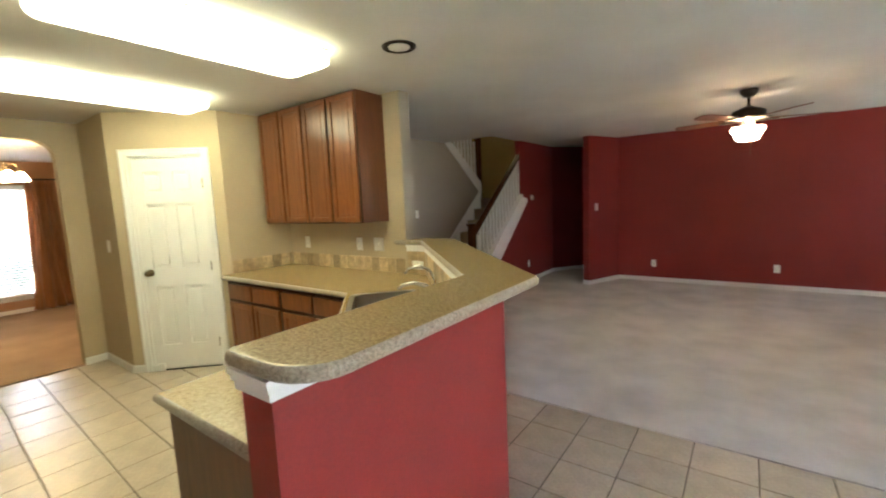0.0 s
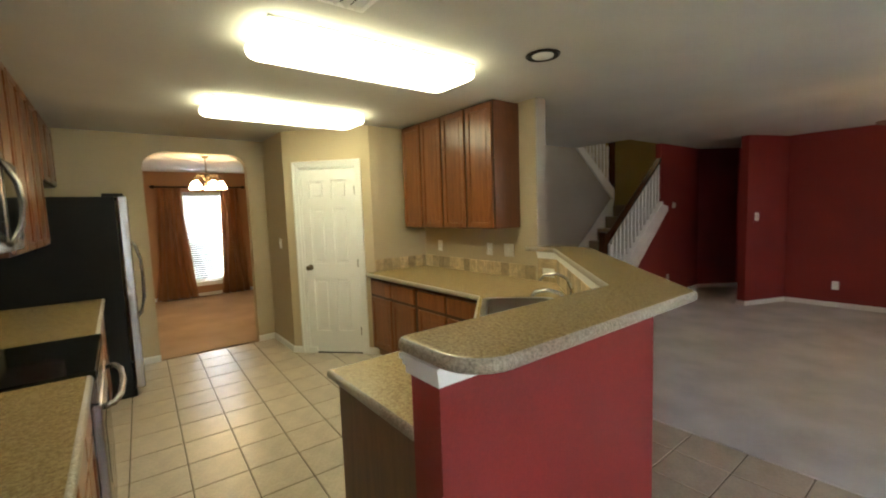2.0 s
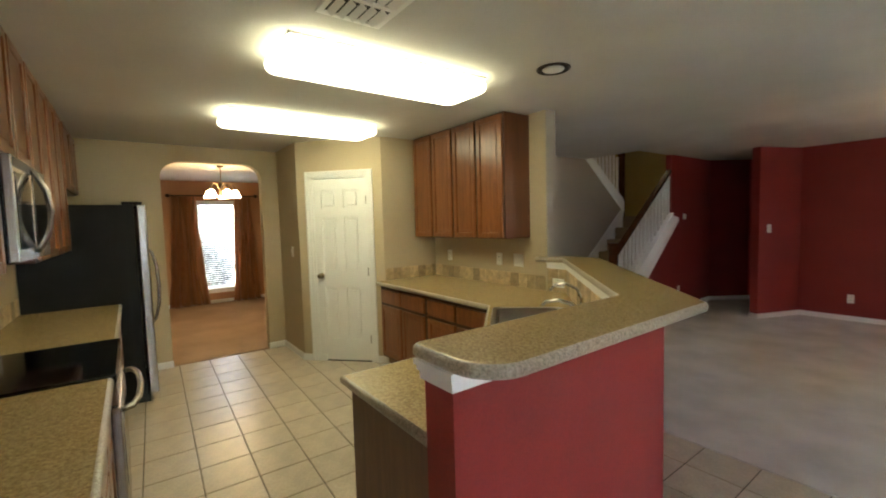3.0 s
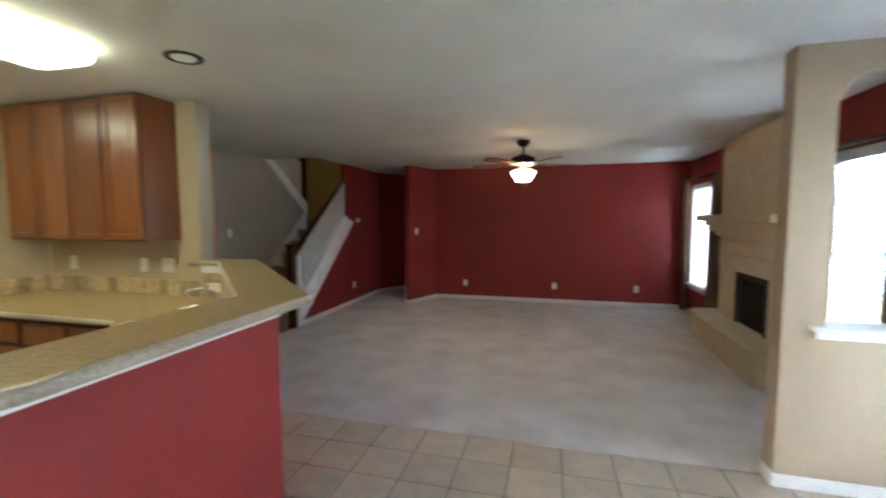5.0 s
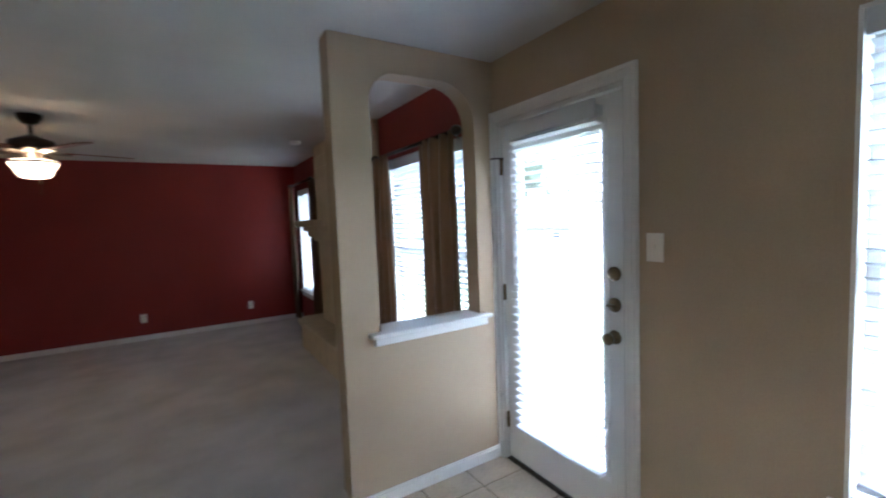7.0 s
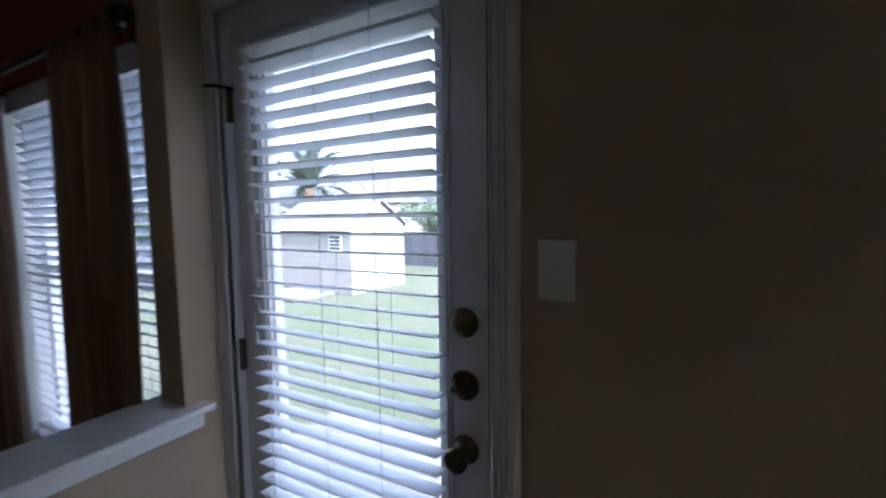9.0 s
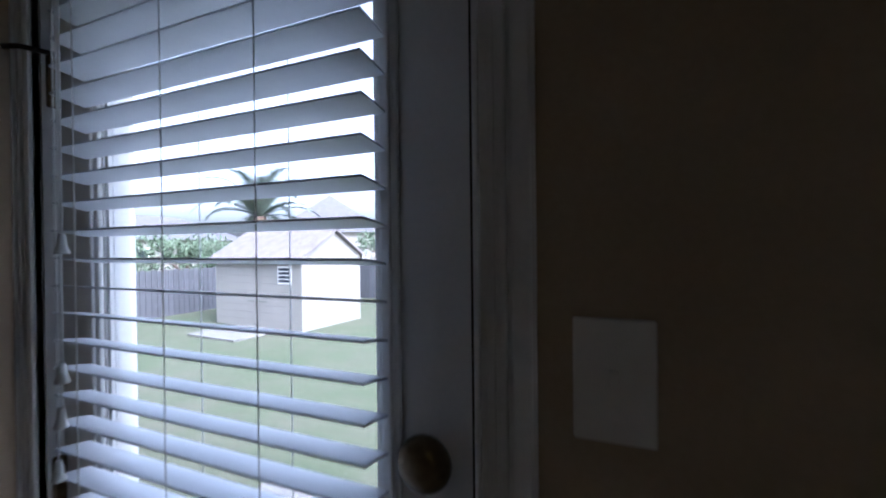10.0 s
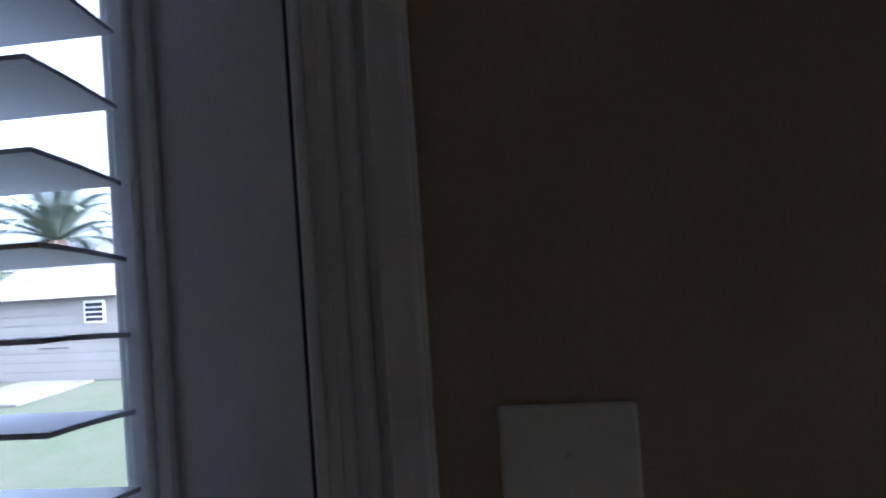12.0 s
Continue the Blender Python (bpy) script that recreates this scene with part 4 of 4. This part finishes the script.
for i in range(2):
    upper_cabinet(pose(-3.40 + 0.695 * i, 2.815, 1.36), 0.693, 1.068, 2)
base_cabinet(pose(-3.455, 2.375, 0), 0.868, 2, d=0.73)
base_cabinet(pose(-2.585, 2.375, 0), 0.868, 2, d=0.73)
sinkcab = thing("sink_cabinet", "dark corner sink cabinet set at an angle", "kitchen cabinet")
part("body", prism([(-1.715, 3.10), (-1.715, 2.375), (-1.70, 2.375), (-1.055, 1.73), (-1.055, 1.55), (-0.43, 1.55), (-0.43, 1.90), (-1.60, 3.08)], 0.0, 0.62), WOODD, sinkcab)
part("rim", prism([(-1.715, 2.41), (-1.715, 2.375), (-1.70, 2.375), (-1.055, 1.73), (-1.055, 1.55), (-1.025, 1.55), (-1.025, 1.74), (-1.69, 2.41)], 0.62, 0.866), WOODD, sinkcab)
dm = door_panel(0.60, 0.70)
dm.transform(pose(-1.62, 2.285, 0.12, 0, 0, -45))
part("door", dm, WOOD, sinkcab)
pc = thing("peninsula_cabinet", "stained wood peninsula end cabinet", "kitchen cabinet")
part("body", B(-1.055, -0.425, 0.965, 1.548, 0, 0.866), WOODD, pc)
part("end_panel", B(-1.055, -0.425, 0.95, 0.964, 0.0, 0.866, bev=0.002), WOODD, pc)

# sink, cut through the counter
SINK = pose(-1.189, 2.189, 0, 0, 0, -45)


def sink_loop(w, d, r):
    return [tuple((SINK @ Vector((x, y, 0)))[:2]) for x, y in rounded([(-w / 2, -d / 2), (w / 2, -d / 2), (w / 2, d / 2), (-w / 2, d / 2)], (r,) * 4)]


CT = [(-3.468, 3.118), (-3.468, 2.338), (-1.716, 2.338), (-1.09, 1.712), (-1.09, 0.934), (-0.422, 0.934), (-0.422, 1.918), (-1.618, 3.118)]
ct = prism(CT, 0.867, 0.905, holes=[sink_loop(0.74, 0.44, 0.05)])
ctt = thing("countertop", "speckled tan laminate countertop with bullnose edge", "countertop")
part("surface", ct, LAMIN, ctt)
edge = [(-3.468, 2.338), (-1.716, 2.338), (-1.09, 1.712), (-1.09, 0.934), (-0.422, 0.934)]
part("rounded_edge", tube([(x, y, 0.886) for x, y in edge], 0.0195, 12), LAMEDGE, ctt)
sk = thing("sink", "stainless steel drop-in kitchen sink", "sink")
rim = prism(sink_loop(0.79, 0.49, 0.07), 0.9055, 0.911, holes=[sink_loop(0.72, 0.42, 0.07)])
part("rim", rim, SINKS, sk)
basin = bmesh.new()
for w, d, z0, z1 in ((0.72, 0.42, 0.72, 0.908), (0.728, 0.428, 0.714, 0.908)):
    va = [basin.verts.new((x, y, z1)) for x, y in sink_loop(w, d, 0.07)]
    vm = [basin.verts.new((x, y, z0 + 0.03)) for x, y in sink_loop(w - 0.03, d - 0.03, 0.075)]
    vb = [basin.verts.new((x, y, z0)) for x, y in sink_loop(w - 0.10, d - 0.09, 0.09)]
    for a, b in ((va, vm), (vm, vb)):
        for i in range(len(a)):
            basin.faces.new((a[i], a[(i + 1) % len(a)], b[(i + 1) % len(a)], b[i])).smooth = True
    basin.faces.new(vb)
bmesh.ops.recalc_face_normals(basin, faces=basin.faces[:])
part("basin", basin, SINKS, sk)
fc = thing("faucet", "chrome kitchen faucet with a low arched spout", "faucet", SINK @ pose(-0.03, 0.29, 0.905))
part("deck", B(-0.12, 0.12, -0.028, 0.028, 0.0, 0.012, bev=0.005), CHROME, fc)
part("body", lathe([(0.024, 0.012), (0.022, 0.06), (0.018, 0.075)], 18), CHROME, fc)
part("spout", tube([(0, 0, 0.06), (-0.02, -0.05, 0.10), (-0.05, -0.12, 0.115), (-0.08, -0.19, 0.10), (-0.09, -0.215, 0.075)], 0.012, 12), CHROME, fc)
part("lever", tube([(0, 0, 0.075), (0.02, 0.01, 0.10), (0.06, 0.0, 0.125)], 0.008, 10), CHROME, fc)
fl = thing("filter_faucet", "slim chrome filtered water tap", "faucet", SINK @ pose(0.11, 0.28, 0.905) @ Matrix.Scale(1.3, 4))
part("base", lathe([(0.02, 0), (0.018, 0.02), (0.011, 0.03)], 16), CHROME, fl)
part("spout", tube([(0, 0, 0.02), (0, 0, 0.12), (-0.01, -0.02, 0.165), (-0.03, -0.06, 0.185), (-0.06, -0.11, 0.175), (-0.07, -0.13, 0.15)], 0.007, 10), CHROME, fl)
part("lever", tube([(0, 0, 0.06), (0.03, 0.01, 0.065)], 0.005, 8), CHROME, fl)

# bar top
BT = rounded([(-0.46, 0.865), (-0.14, 0.865), (-0.14, 2.005), (-1.435, 3.30), (-1.821, 3.30), (-1.821, 3.118), (-1.93, 3.118), (-1.93, 3.08), (-1.635, 3.08), (-0.46, 1.905)],
             (0.03, 0.13, 0.05, 0, 0, 0, 0, 0, 0, 0))
bt = thing("bar_top", "speckled tan laminate bar top with rounded edge", "bar counter", pose(0, 0, 1.157))
for nm, keep_edge, mm in (("surface", False, LAMIN), ("rounded_edge", True, LAMEDGE)):
    tb = prism(BT, 0.0, 0.041, bev=0.0175, seg=4)
    tb.normal_update()
    bmesh.ops.delete(tb, geom=[q for q in tb.faces if (abs(q.normal.z) < 0.97) != keep_edge], context="FACES")
    part(nm, tb, mm, bt)

# range wall: cabinets, counter, range, microwave, fridge; local x runs towards -x, doors face +y
def south(x, y, z):
    return pose(x, y, z, 0, 0, 180)


upper_cabinet(south(-3.98, -0.14, 1.87), 0.93, 0.558, 2, label="short stained maple cabinet above the refrigerator")
upper_cabinet(south(-2.503, -0.14, 1.37), 0.70, 1.058, 2)
upper_cabinet(south(-3.208, -0.14, 1.37), 0.70, 1.058, 2)
upper_cabinet(south(-1.745, -0.14, 1.84), 0.75, 0.588, 2, label="short stained maple cabinet above the microwave")
upper_cabinet(south(-0.30, -0.14, 1.37), 0.719, 1.058, 2)
upper_cabinet(south(-1.022, -0.14, 1.37), 0.719, 1.058, 2)
base_cabinet(south(-2.506, 0.13, 0), 0.714, 2)
base_cabinet(south(-3.222, 0.13, 0), 0.714, 2)
base_cabinet(south(-0.30, 0.13, 0), 0.715, 2)
base_cabinet(south(-1.017, 0.13, 0), 0.715, 2)
for a, b in ((-3.94, -2.503), (-1.737, -0.28)):
    cs = thing("countertop", "speckled tan laminate countertop beside the range", "countertop")
    part("surface", B(a, b, -0.458, 0.150, 0.867, 0.905), LAMIN, cs)
    part("rounded_edge", tube([(a, 0.150, 0.886), (b, 0.150, 0.886)], 0.0192, 12), LAMEDGE, cs)

rg = thing("range", "stainless and black glass-top electric range", "range", pose(-2.12, -0.455, 0))
part("body", B(-0.373, 0.373, 0.0, 0.60, 0.0, 0.875), BLACK, rg)
part("cooktop", B(-0.373, 0.373, 0.02, 0.635, 0.876, 0.916, bev=0.006), BGLASS, rg)
part("backguard", B(-0.373, 0.373, 0.0, 0.05, 0.916, 1.06, bev=0.006), BLACK, rg)
part("control_strip", B(-0.373, 0.373, 0.601, 0.632, 0.775, 0.874, bev=0.005), STEEL, rg)
dr = part("oven_door", B(-0.37, 0.37, 0.601, 0.64, 0.24, 0.765, bev=0.006), STEEL, rg)
part("window", B(-0.27, 0.27, 0.6405, 0.643, 0.36, 0.64, bev=0.001), BGLASS, dr)
part("handle", tube([(-0.32, 0.64, 0.735), (-0.31, 0.68, 0.74), (-0.2, 0.705, 0.742), (0, 0.715, 0.743), (0.2, 0.705, 0.742), (0.31, 0.68, 0.74), (0.32, 0.64, 0.735)], 0.014, 12), STEEL, dr)
part("drawer", B(-0.37, 0.37, 0.601, 0.635, 0.06, 0.23, bev=0.006), STEEL, rg)

mw = thing("microwave", "stainless over-range microwave with curved handle", "microwave", pose(-2.12, -0.455, 1.415))
part("body", B(-0.37, 0.37, 0.0, 0.34, 0.0, 0.42), BLACK, mw)
part("front", B(-0.372, 0.372, 0.341, 0.375, 0.0, 0.42, bev=0.006), STEEL, mw)
part("window", B(0.06, 0.345, 0.3755, 0.379, 0.05, 0.355, bev=0.002), BGLASS, mw)
part("control_panel", B(-0.355, -0.02, 0.3755, 0.379, 0.05, 0.37, bev=0.002), BGLASS, mw)
part("handle", tube([(0.02, 0.375, 0.03), (0.02, 0.395, 0.05), (0.02, 0.425, 0.12), (0.02, 0.435, 0.21), (0.02, 0.425, 0.30), (0.02, 0.395, 0.37), (0.02, 0.375, 0.39)], 0.013, 12), STEEL, mw)
part("vent_grille", B(-0.36, 0.36, 0.3755, 0.378, 0.375, 0.41), BLACK, mw)

fr = thing("refrigerator", "black sided refrigerator with stainless doors", "refrigerator", pose(-4.44, -0.455, 0))
part("cabinet", B(-0.46, 0.46, 0.0, 0.755, 0.03, 1.745, bev=0.006), BLACK, fr)
part("toe_grille", B(-0.45, 0.45, 0.05, 0.775, 0.0, 0.06), BLACK, fr)
for a, b, s in ((-0.46, -0.055, 1), (-0.05, 0.46, -1)):
    d = part("door", B(a, b, 0.765, 0.84, 0.065, 1.75, bev=0.014), STEEL, fr)
    x = -0.095 if s == 1 else -0.01
    part("handle", tube([(x, 0.84, 0.62), (x, 0.875, 0.66), (x, 0.905, 0.80), (x, 0.913, 0.98), (x, 0.905, 1.16), (x, 0.875, 1.30), (x, 0.84, 1.34)], 0.014, 12), STEEL, d)
for x in (-0.40, 0.40):
    part("hinge_cover", B(x - 0.05, x + 0.05, 0.67, 0.815, 1.746, 1.772, bev=0.006), BLACK, fr)

# ---------------------------------------------------------------- the back yard
sh = thing("shed", "pale garden shed with grey shingle roof", "shed", pose(9.85, 8.47, -0.35, 0, 0, -4))
SW, SL, SE, SR = 2.0, 2.9, 1.64, 2.24
part("wall", upright([(0, 0), (SW, 0), (SW, SE), (SW / 2, SR), (0, SE)], 0.0, SL, "y"), SIDING, sh)
for i in range(9):
    part("siding_board", B(-0.012, -0.001, 0.0, SL, 0.02 + i * 0.17, 0.18 + i * 0.17, bev=0.003), SIDING, sh)
sl = math.atan2(SR - SE, SW / 2)
for s in (0, 1):
    rb = B(-0.14, (SW / 2) / math.cos(sl) + 0.01, -0.12, SL + 0.12, 0.004, 0.05)
    rb.transform(pose(0, 0, SE, 0, -math.degrees(sl), 0))
    if s:
        rb.transform(Matrix.Translation((SW, 0, 0)) @ Matrix.Diagonal((-1, 1, 1, 1)))
        bmesh.ops.reverse_faces(rb, faces=rb.faces[:])
    part("roof", rb, ROOF, sh)
    part("barge_board", B(-0.02 + s * SW, 0.02 + s * SW, -0.125, -0.10, SE - 0.10, SE - 0.0), WHITE, sh)
part("fascia", B(-0.16, -0.13, -0.12, SL + 0.12, SE - 0.11, SE - 0.02), WHITE, sh)
swn = part("window", B(-0.03, -0.012, 0.30, 0.72, 1.04, 1.44, bev=0.003), WHITE, sh)
for i in range(4):
    part("pane", B(-0.034, -0.0305, 0.33, 0.69, 1.07 + i * 0.087, 1.138 + i * 0.087), WGLASS, swn)
part("door_seam", B(-0.02, -0.0125, 1.1, 1.75, 0.60, 0.615), DARK, sh)
part("step_slab", B(-1.3, -0.1, 0.5, 2.0, 0.001, 0.05, bev=0.01), DIRT, sh)

fence = thing("fence", "weathered grey wooden privacy fence", "fence")
brd = mesh_of("fence_board", B(-0.07, 0.07, -0.01, 0.01, 0, 1.28), FENCE)
for i in range(70):
    part("board", brd, FENCE, fence, m=pose(5.0 + i * 0.15, 13.6, -0.36 + 0.012 * math.sin(i * 3.1)))
for i in range(110):
    part("board", brd, FENCE, fence, m=pose(15.5, 13.5 - i * 0.15, -0.36 + 0.012 * math.sin(i * 2.7), 0, 0, 90))
for z in (0.0, 0.6):
    part("rail", B(4.9, 15.5, 13.62, 13.66, z, z + 0.08), FENCE, fence)


def clump(bm, c, r, n, size, rng):
    """Leaves scattered in an uneven cloud."""
    for _ in range(n):
        d = Vector((rng.gauss(0, 1), rng.gauss(0, 1), rng.gauss(0, 0.8))).normalized() * r * (0.45 + 0.6 * rng.random())
        p = Vector(c) + d
        q = Euler((rng.uniform(0, 6.3), rng.uniform(0, 6.3), rng.uniform(0, 6.3))).to_matrix()
        s = size * rng.uniform(0.6, 1.4)
        vs = [bm.verts.new(p + q @ Vector(v) * s) for v in ((-1, 0, 0), (0, -0.45, 0.12), (1, 0, 0), (0, 0.45, 0.12))]
        bm.faces.new(vs)


def tree(x, y, h, r, seed, name="tree", label="leafy green tree behind the fence"):
    rng = random.Random(seed)
    t = thing(name, label, "tree" if name == "tree" else "shrub", pose(x, y, -0.36))
    if name == "tree":
        part("trunk", tube([(0, 0, 0), (0.05, 0, h * 0.3), (0.0, 0.08, h * 0.75)], 0.11, 8, (1.2, 0.9, 0.4)), BARK, t)
        for i in range(4):
            a = i * 1.7
            part("limb", tube([(0.03, 0.02, h * 0.4), (0.4 * r * math.cos(a), 0.4 * r * math.sin(a), h * 0.62), (0.8 * r * math.cos(a), 0.8 * r * math.sin(a), h * 0.74)], 0.05, 6, (1, 0.7, 0.3)), BARK, t)
    bm = bmesh.new()
    for _ in range(16):
        a, q = rng.uniform(0, 6.3), rng.random() ** 0.6
        clump(bm, (q * r * math.cos(a), q * r * math.sin(a), h * rng.uniform(0.35 if name == "shrub" else 0.5, 0.95)), r * rng.uniform(0.25, 0.5), 90 if name == "shrub" else 260, 0.10 if name == "shrub" else 0.075, rng)
    part("crown", bm, SHADELEAF if name == "shrub" else LEAF, t)


for i, (x, y, h, r) in enumerate(((9.6, 15.6, 2.1, 1.7), (12.2, 15.4, 2.2, 1.6), (7.0, 15.8, 2.3, 1.6), (14.6, 15.0, 1.9, 1.4), (19.0, 11.5, 2.5, 1.7), (19.0, 8.5, 2.1, 1.3), (20, 4.5, 2.4, 1.7), (19, 16.5, 2.3, 1.6))):
    tree(x, y, h, r, 10 + i)
tree(-10.1, 1.1, 1.75, 0.9, 31, "shrub", "green shrub outside the dining window, coloured as in shade")
tree(-10.1, 2.2, 1.8, 0.9, 32, "shrub", "green shrub outside the dining window, coloured as in shade")

pt = thing("palm_tree", "palm with arching grey-green fronds", "palm tree", pose(16.1, 16.3, -0.36))
part("trunk", tube([(0, 0, 0), (0.05, 0, 1.6), (0, 0, 3.2)], 0.28, 10, (1.2, 1.0, 0.9)), BARK, pt)
rng = random.Random(5)
for i in range(26):
    a, el = i * 2.4, rng.uniform(0.25, 1.4)
    L = rng.uniform(2.1, 2.8)
    fb, spine = bmesh.new(), []
    for j in range(9):
        s = j / 8
        e = el - 1.3 * s * s
        p0 = spine[-1] if spine else Vector((0, 0, 3.2))
        spine.append(p0 + Vector((math.cos(a) * math.cos(e), math.sin(a) * math.cos(e), math.sin(e))) * (L / 8 if j else 0.05))
    side = Vector((-math.sin(a), math.cos(a), 0))
    for j in range(1, 9):
        for sgn in (-1, 1):
            for k in (0, 0.25, 0.5, 0.75):
                p0 = spine[j - 1].lerp(spine[j], k)
                wl = 0.5 * math.sin(math.pi * min(0.97, (j + k) / 9.3)) + 0.05
                tip = p0 + side * sgn * wl + (spine[j] - spine[j - 1]) * 1.5 - Vector((0, 0, 0.06))
                fb.faces.new([fb.verts.new(p0), fb.verts.new(p0 + (spine[j] - spine[j - 1]) * 0.28), fb.verts.new(tip)])
    join(fb, tube(spine, 0.018, 5, [1 - 0.09 * j for j in range(9)]))
    part("frond", fb, PALM, pt)


def far_house(x, y, w, d, h, r, rz):
    f = thing("house", "pale neighbouring house with a grey hipped roof", "house", pose(x, y, -0.36, 0, 0, rz))
    part("wall", B(-w / 2, w / 2, -d / 2, d / 2, 0, h), STUCCO, f)
    bm = bmesh.new()
    o = 0.5
    v = [bm.verts.new(p) for p in ((-w / 2 - o, -d / 2 - o, h), (w / 2 + o, -d / 2 - o, h), (w / 2 + o, d / 2 + o, h), (-w / 2 - o, d / 2 + o, h), (-w / 4, 0, h + r), (w / 4, 0, h + r))]
    for q in ((0, 1, 5, 4), (2, 3, 4, 5), (1, 2, 5), (3, 0, 4), (3, 2, 1, 0)):
        bm.faces.new([v[i] for i in q])
    part("roof", bm, SLATE, f)
    for i in range(3):
        xx = -w / 2 + w * (i + 0.5) / 3
        wd = part("window", B(xx - 0.5, xx + 0.5, -d / 2 - 0.04, -d / 2 - 0.001, h * 0.35, h * 0.75), WHITE, f)
        part("pane", B(xx - 0.43, xx + 0.43, -d / 2 - 0.05, -d / 2 - 0.0405, h * 0.38, h * 0.72), WGLASS, wd)


far_house(38, 30, 13, 9, 3.2, 3.7, 40)
far_house(26, 40, 13, 9, 2.6, 2.2, 10)
far_house(36, 4, 12, 9, 4.2, 2.0, 80)
far_house(42, 14, 12, 9, 2.8, 2.2, 70)
structure("patio", B(3.26, 5.2, 1.0, 4.6, -0.40, -0.31), DIRT, "pale concrete patio slab", "patio")

# ---------------------------------------------------------------- tiles, last
P, Q, G = 0.311, 0.2965, 0.007
full = mesh_of("floor_tile", B(-(P - G) / 2, (P - G) / 2, -(Q - G) / 2, (Q - G) / 2, -0.02, 0.0, bev=0.003, seg=1), TILE)
tf = structure("floor_tiles", B(-4.94, 3.099, -1.6, 3.2, -0.019, -0.0045), GROUT, "beige square ceramic floor tiles", "floor")
X0, Y0 = 0.013 + P / 2, 2.911 + Q / 2
blocked = ((-4.93, -4.05, -0.46, 0.10), (-4.2, -0.2, -0.61, -0.05), (-5, -3.47, 2.6, 3.3), (-3.5, -1.75, 2.55, 3.3), (-4.9, -0.2, -1.7, -0.46))
rest = bmesh.new()
KITCHEN = pose(-3.4, 0.868, -0.001, 0, 0, -1.95) @ pose(3.4, -0.85, 0)      # the kitchen's tiles were laid a little askew
for i in range(-18, 12):
    for j in range(-16, 2):
        cx, cy = X0 + i * P, Y0 + j * Q
        if any(a < cx < b and c < cy < d for a, b, c, d in blocked):
            continue
        x0, x1 = max(cx - (P - G) / 2, -4.945), min(cx + (P - G) / 2, 3.10)
        y0, y1 = max(cy - (Q - G) / 2, -1.6), min(cy + (Q - G) / 2, 3.196)
        if x1 - x0 < 0.03 or y1 - y0 < 0.03:
            continue
        if cy < -0.3 or (cx > 0.9 and cy < 0.4):
            box(rest, x0, x1, y0, y1, -0.02, 0.0)
        elif x1 - x0 > P - G - 0.001 and y1 - y0 > Q - G - 0.001:
            lay = pose(cx, cy, 0.0006 * math.sin(i * 5.3 + j * 3.7))
            part("tile", full, TILE, tf, m=KITCHEN @ lay if cx < -0.45 and cx + cy < 1.3 else lay)
        else:
            part("tile", B(x0, x1, y0, y1, -0.02, 0.0, bev=0.003, seg=1), TILE, tf, m=KITCHEN if cx < -0.45 and cx + cy < 1.3 else None)
tagged(part("far_tiles", rest, TILE, tf), kind="stuff")

# backsplash tiles, one uneven row
rng = random.Random(3)


def splash(parent_wall, a, b, face, axis, z0=0.906, z1=1.032, inward=-1):
    x = a
    while x < b - 0.03:
        w = min(rng.choice((0.10, 0.12, 0.15, 0.10)), b - x)
        t = 0.009 + rng.uniform(0, 0.002)
        lo, hi = (face - t, face - 0.0005) if inward < 0 else (face + 0.0005, face + t)
        bm = B(x + 0.0015, x + w - 0.0015, lo, hi, z0, z1, bev=0.003, seg=1) if axis == "y" else B(lo, hi, x + 0.0015, x + w - 0.0015, z0, z1, bev=0.003, seg=1)
        part("tile", bm, SPLASH, parent_wall)
        x += w


splash(bpy.data.objects["wall_kitchen_north"], -3.458, -1.84, 3.12, "y")
splash(bpy.data.objects["wall_pantry_side"], 2.445, 3.105, -3.47, "x", inward=1)
splash(bpy.data.objects["wall_kitchen_south"], -3.94, -0.3, -0.46, "y", inward=1)
wbar = bpy.data.objects["wall_bar"]
splash(wbar, -1.82, -1.62, 3.1195, "y", z1=1.101)
x = 0.02
while x < 1.62:
    w = rng.choice((0.10, 0.12, 0.15, 0.10))
    bm = B(x + 0.0015, x + w - 0.0015, -0.010, -0.0005, 0.906, 1.101, bev=0.003, seg=1)
    bm.transform(pose(-1.62, 3.12, 0, 0, 0, -45))
    part("tile", bm, SPLASH, wbar)
    x += w
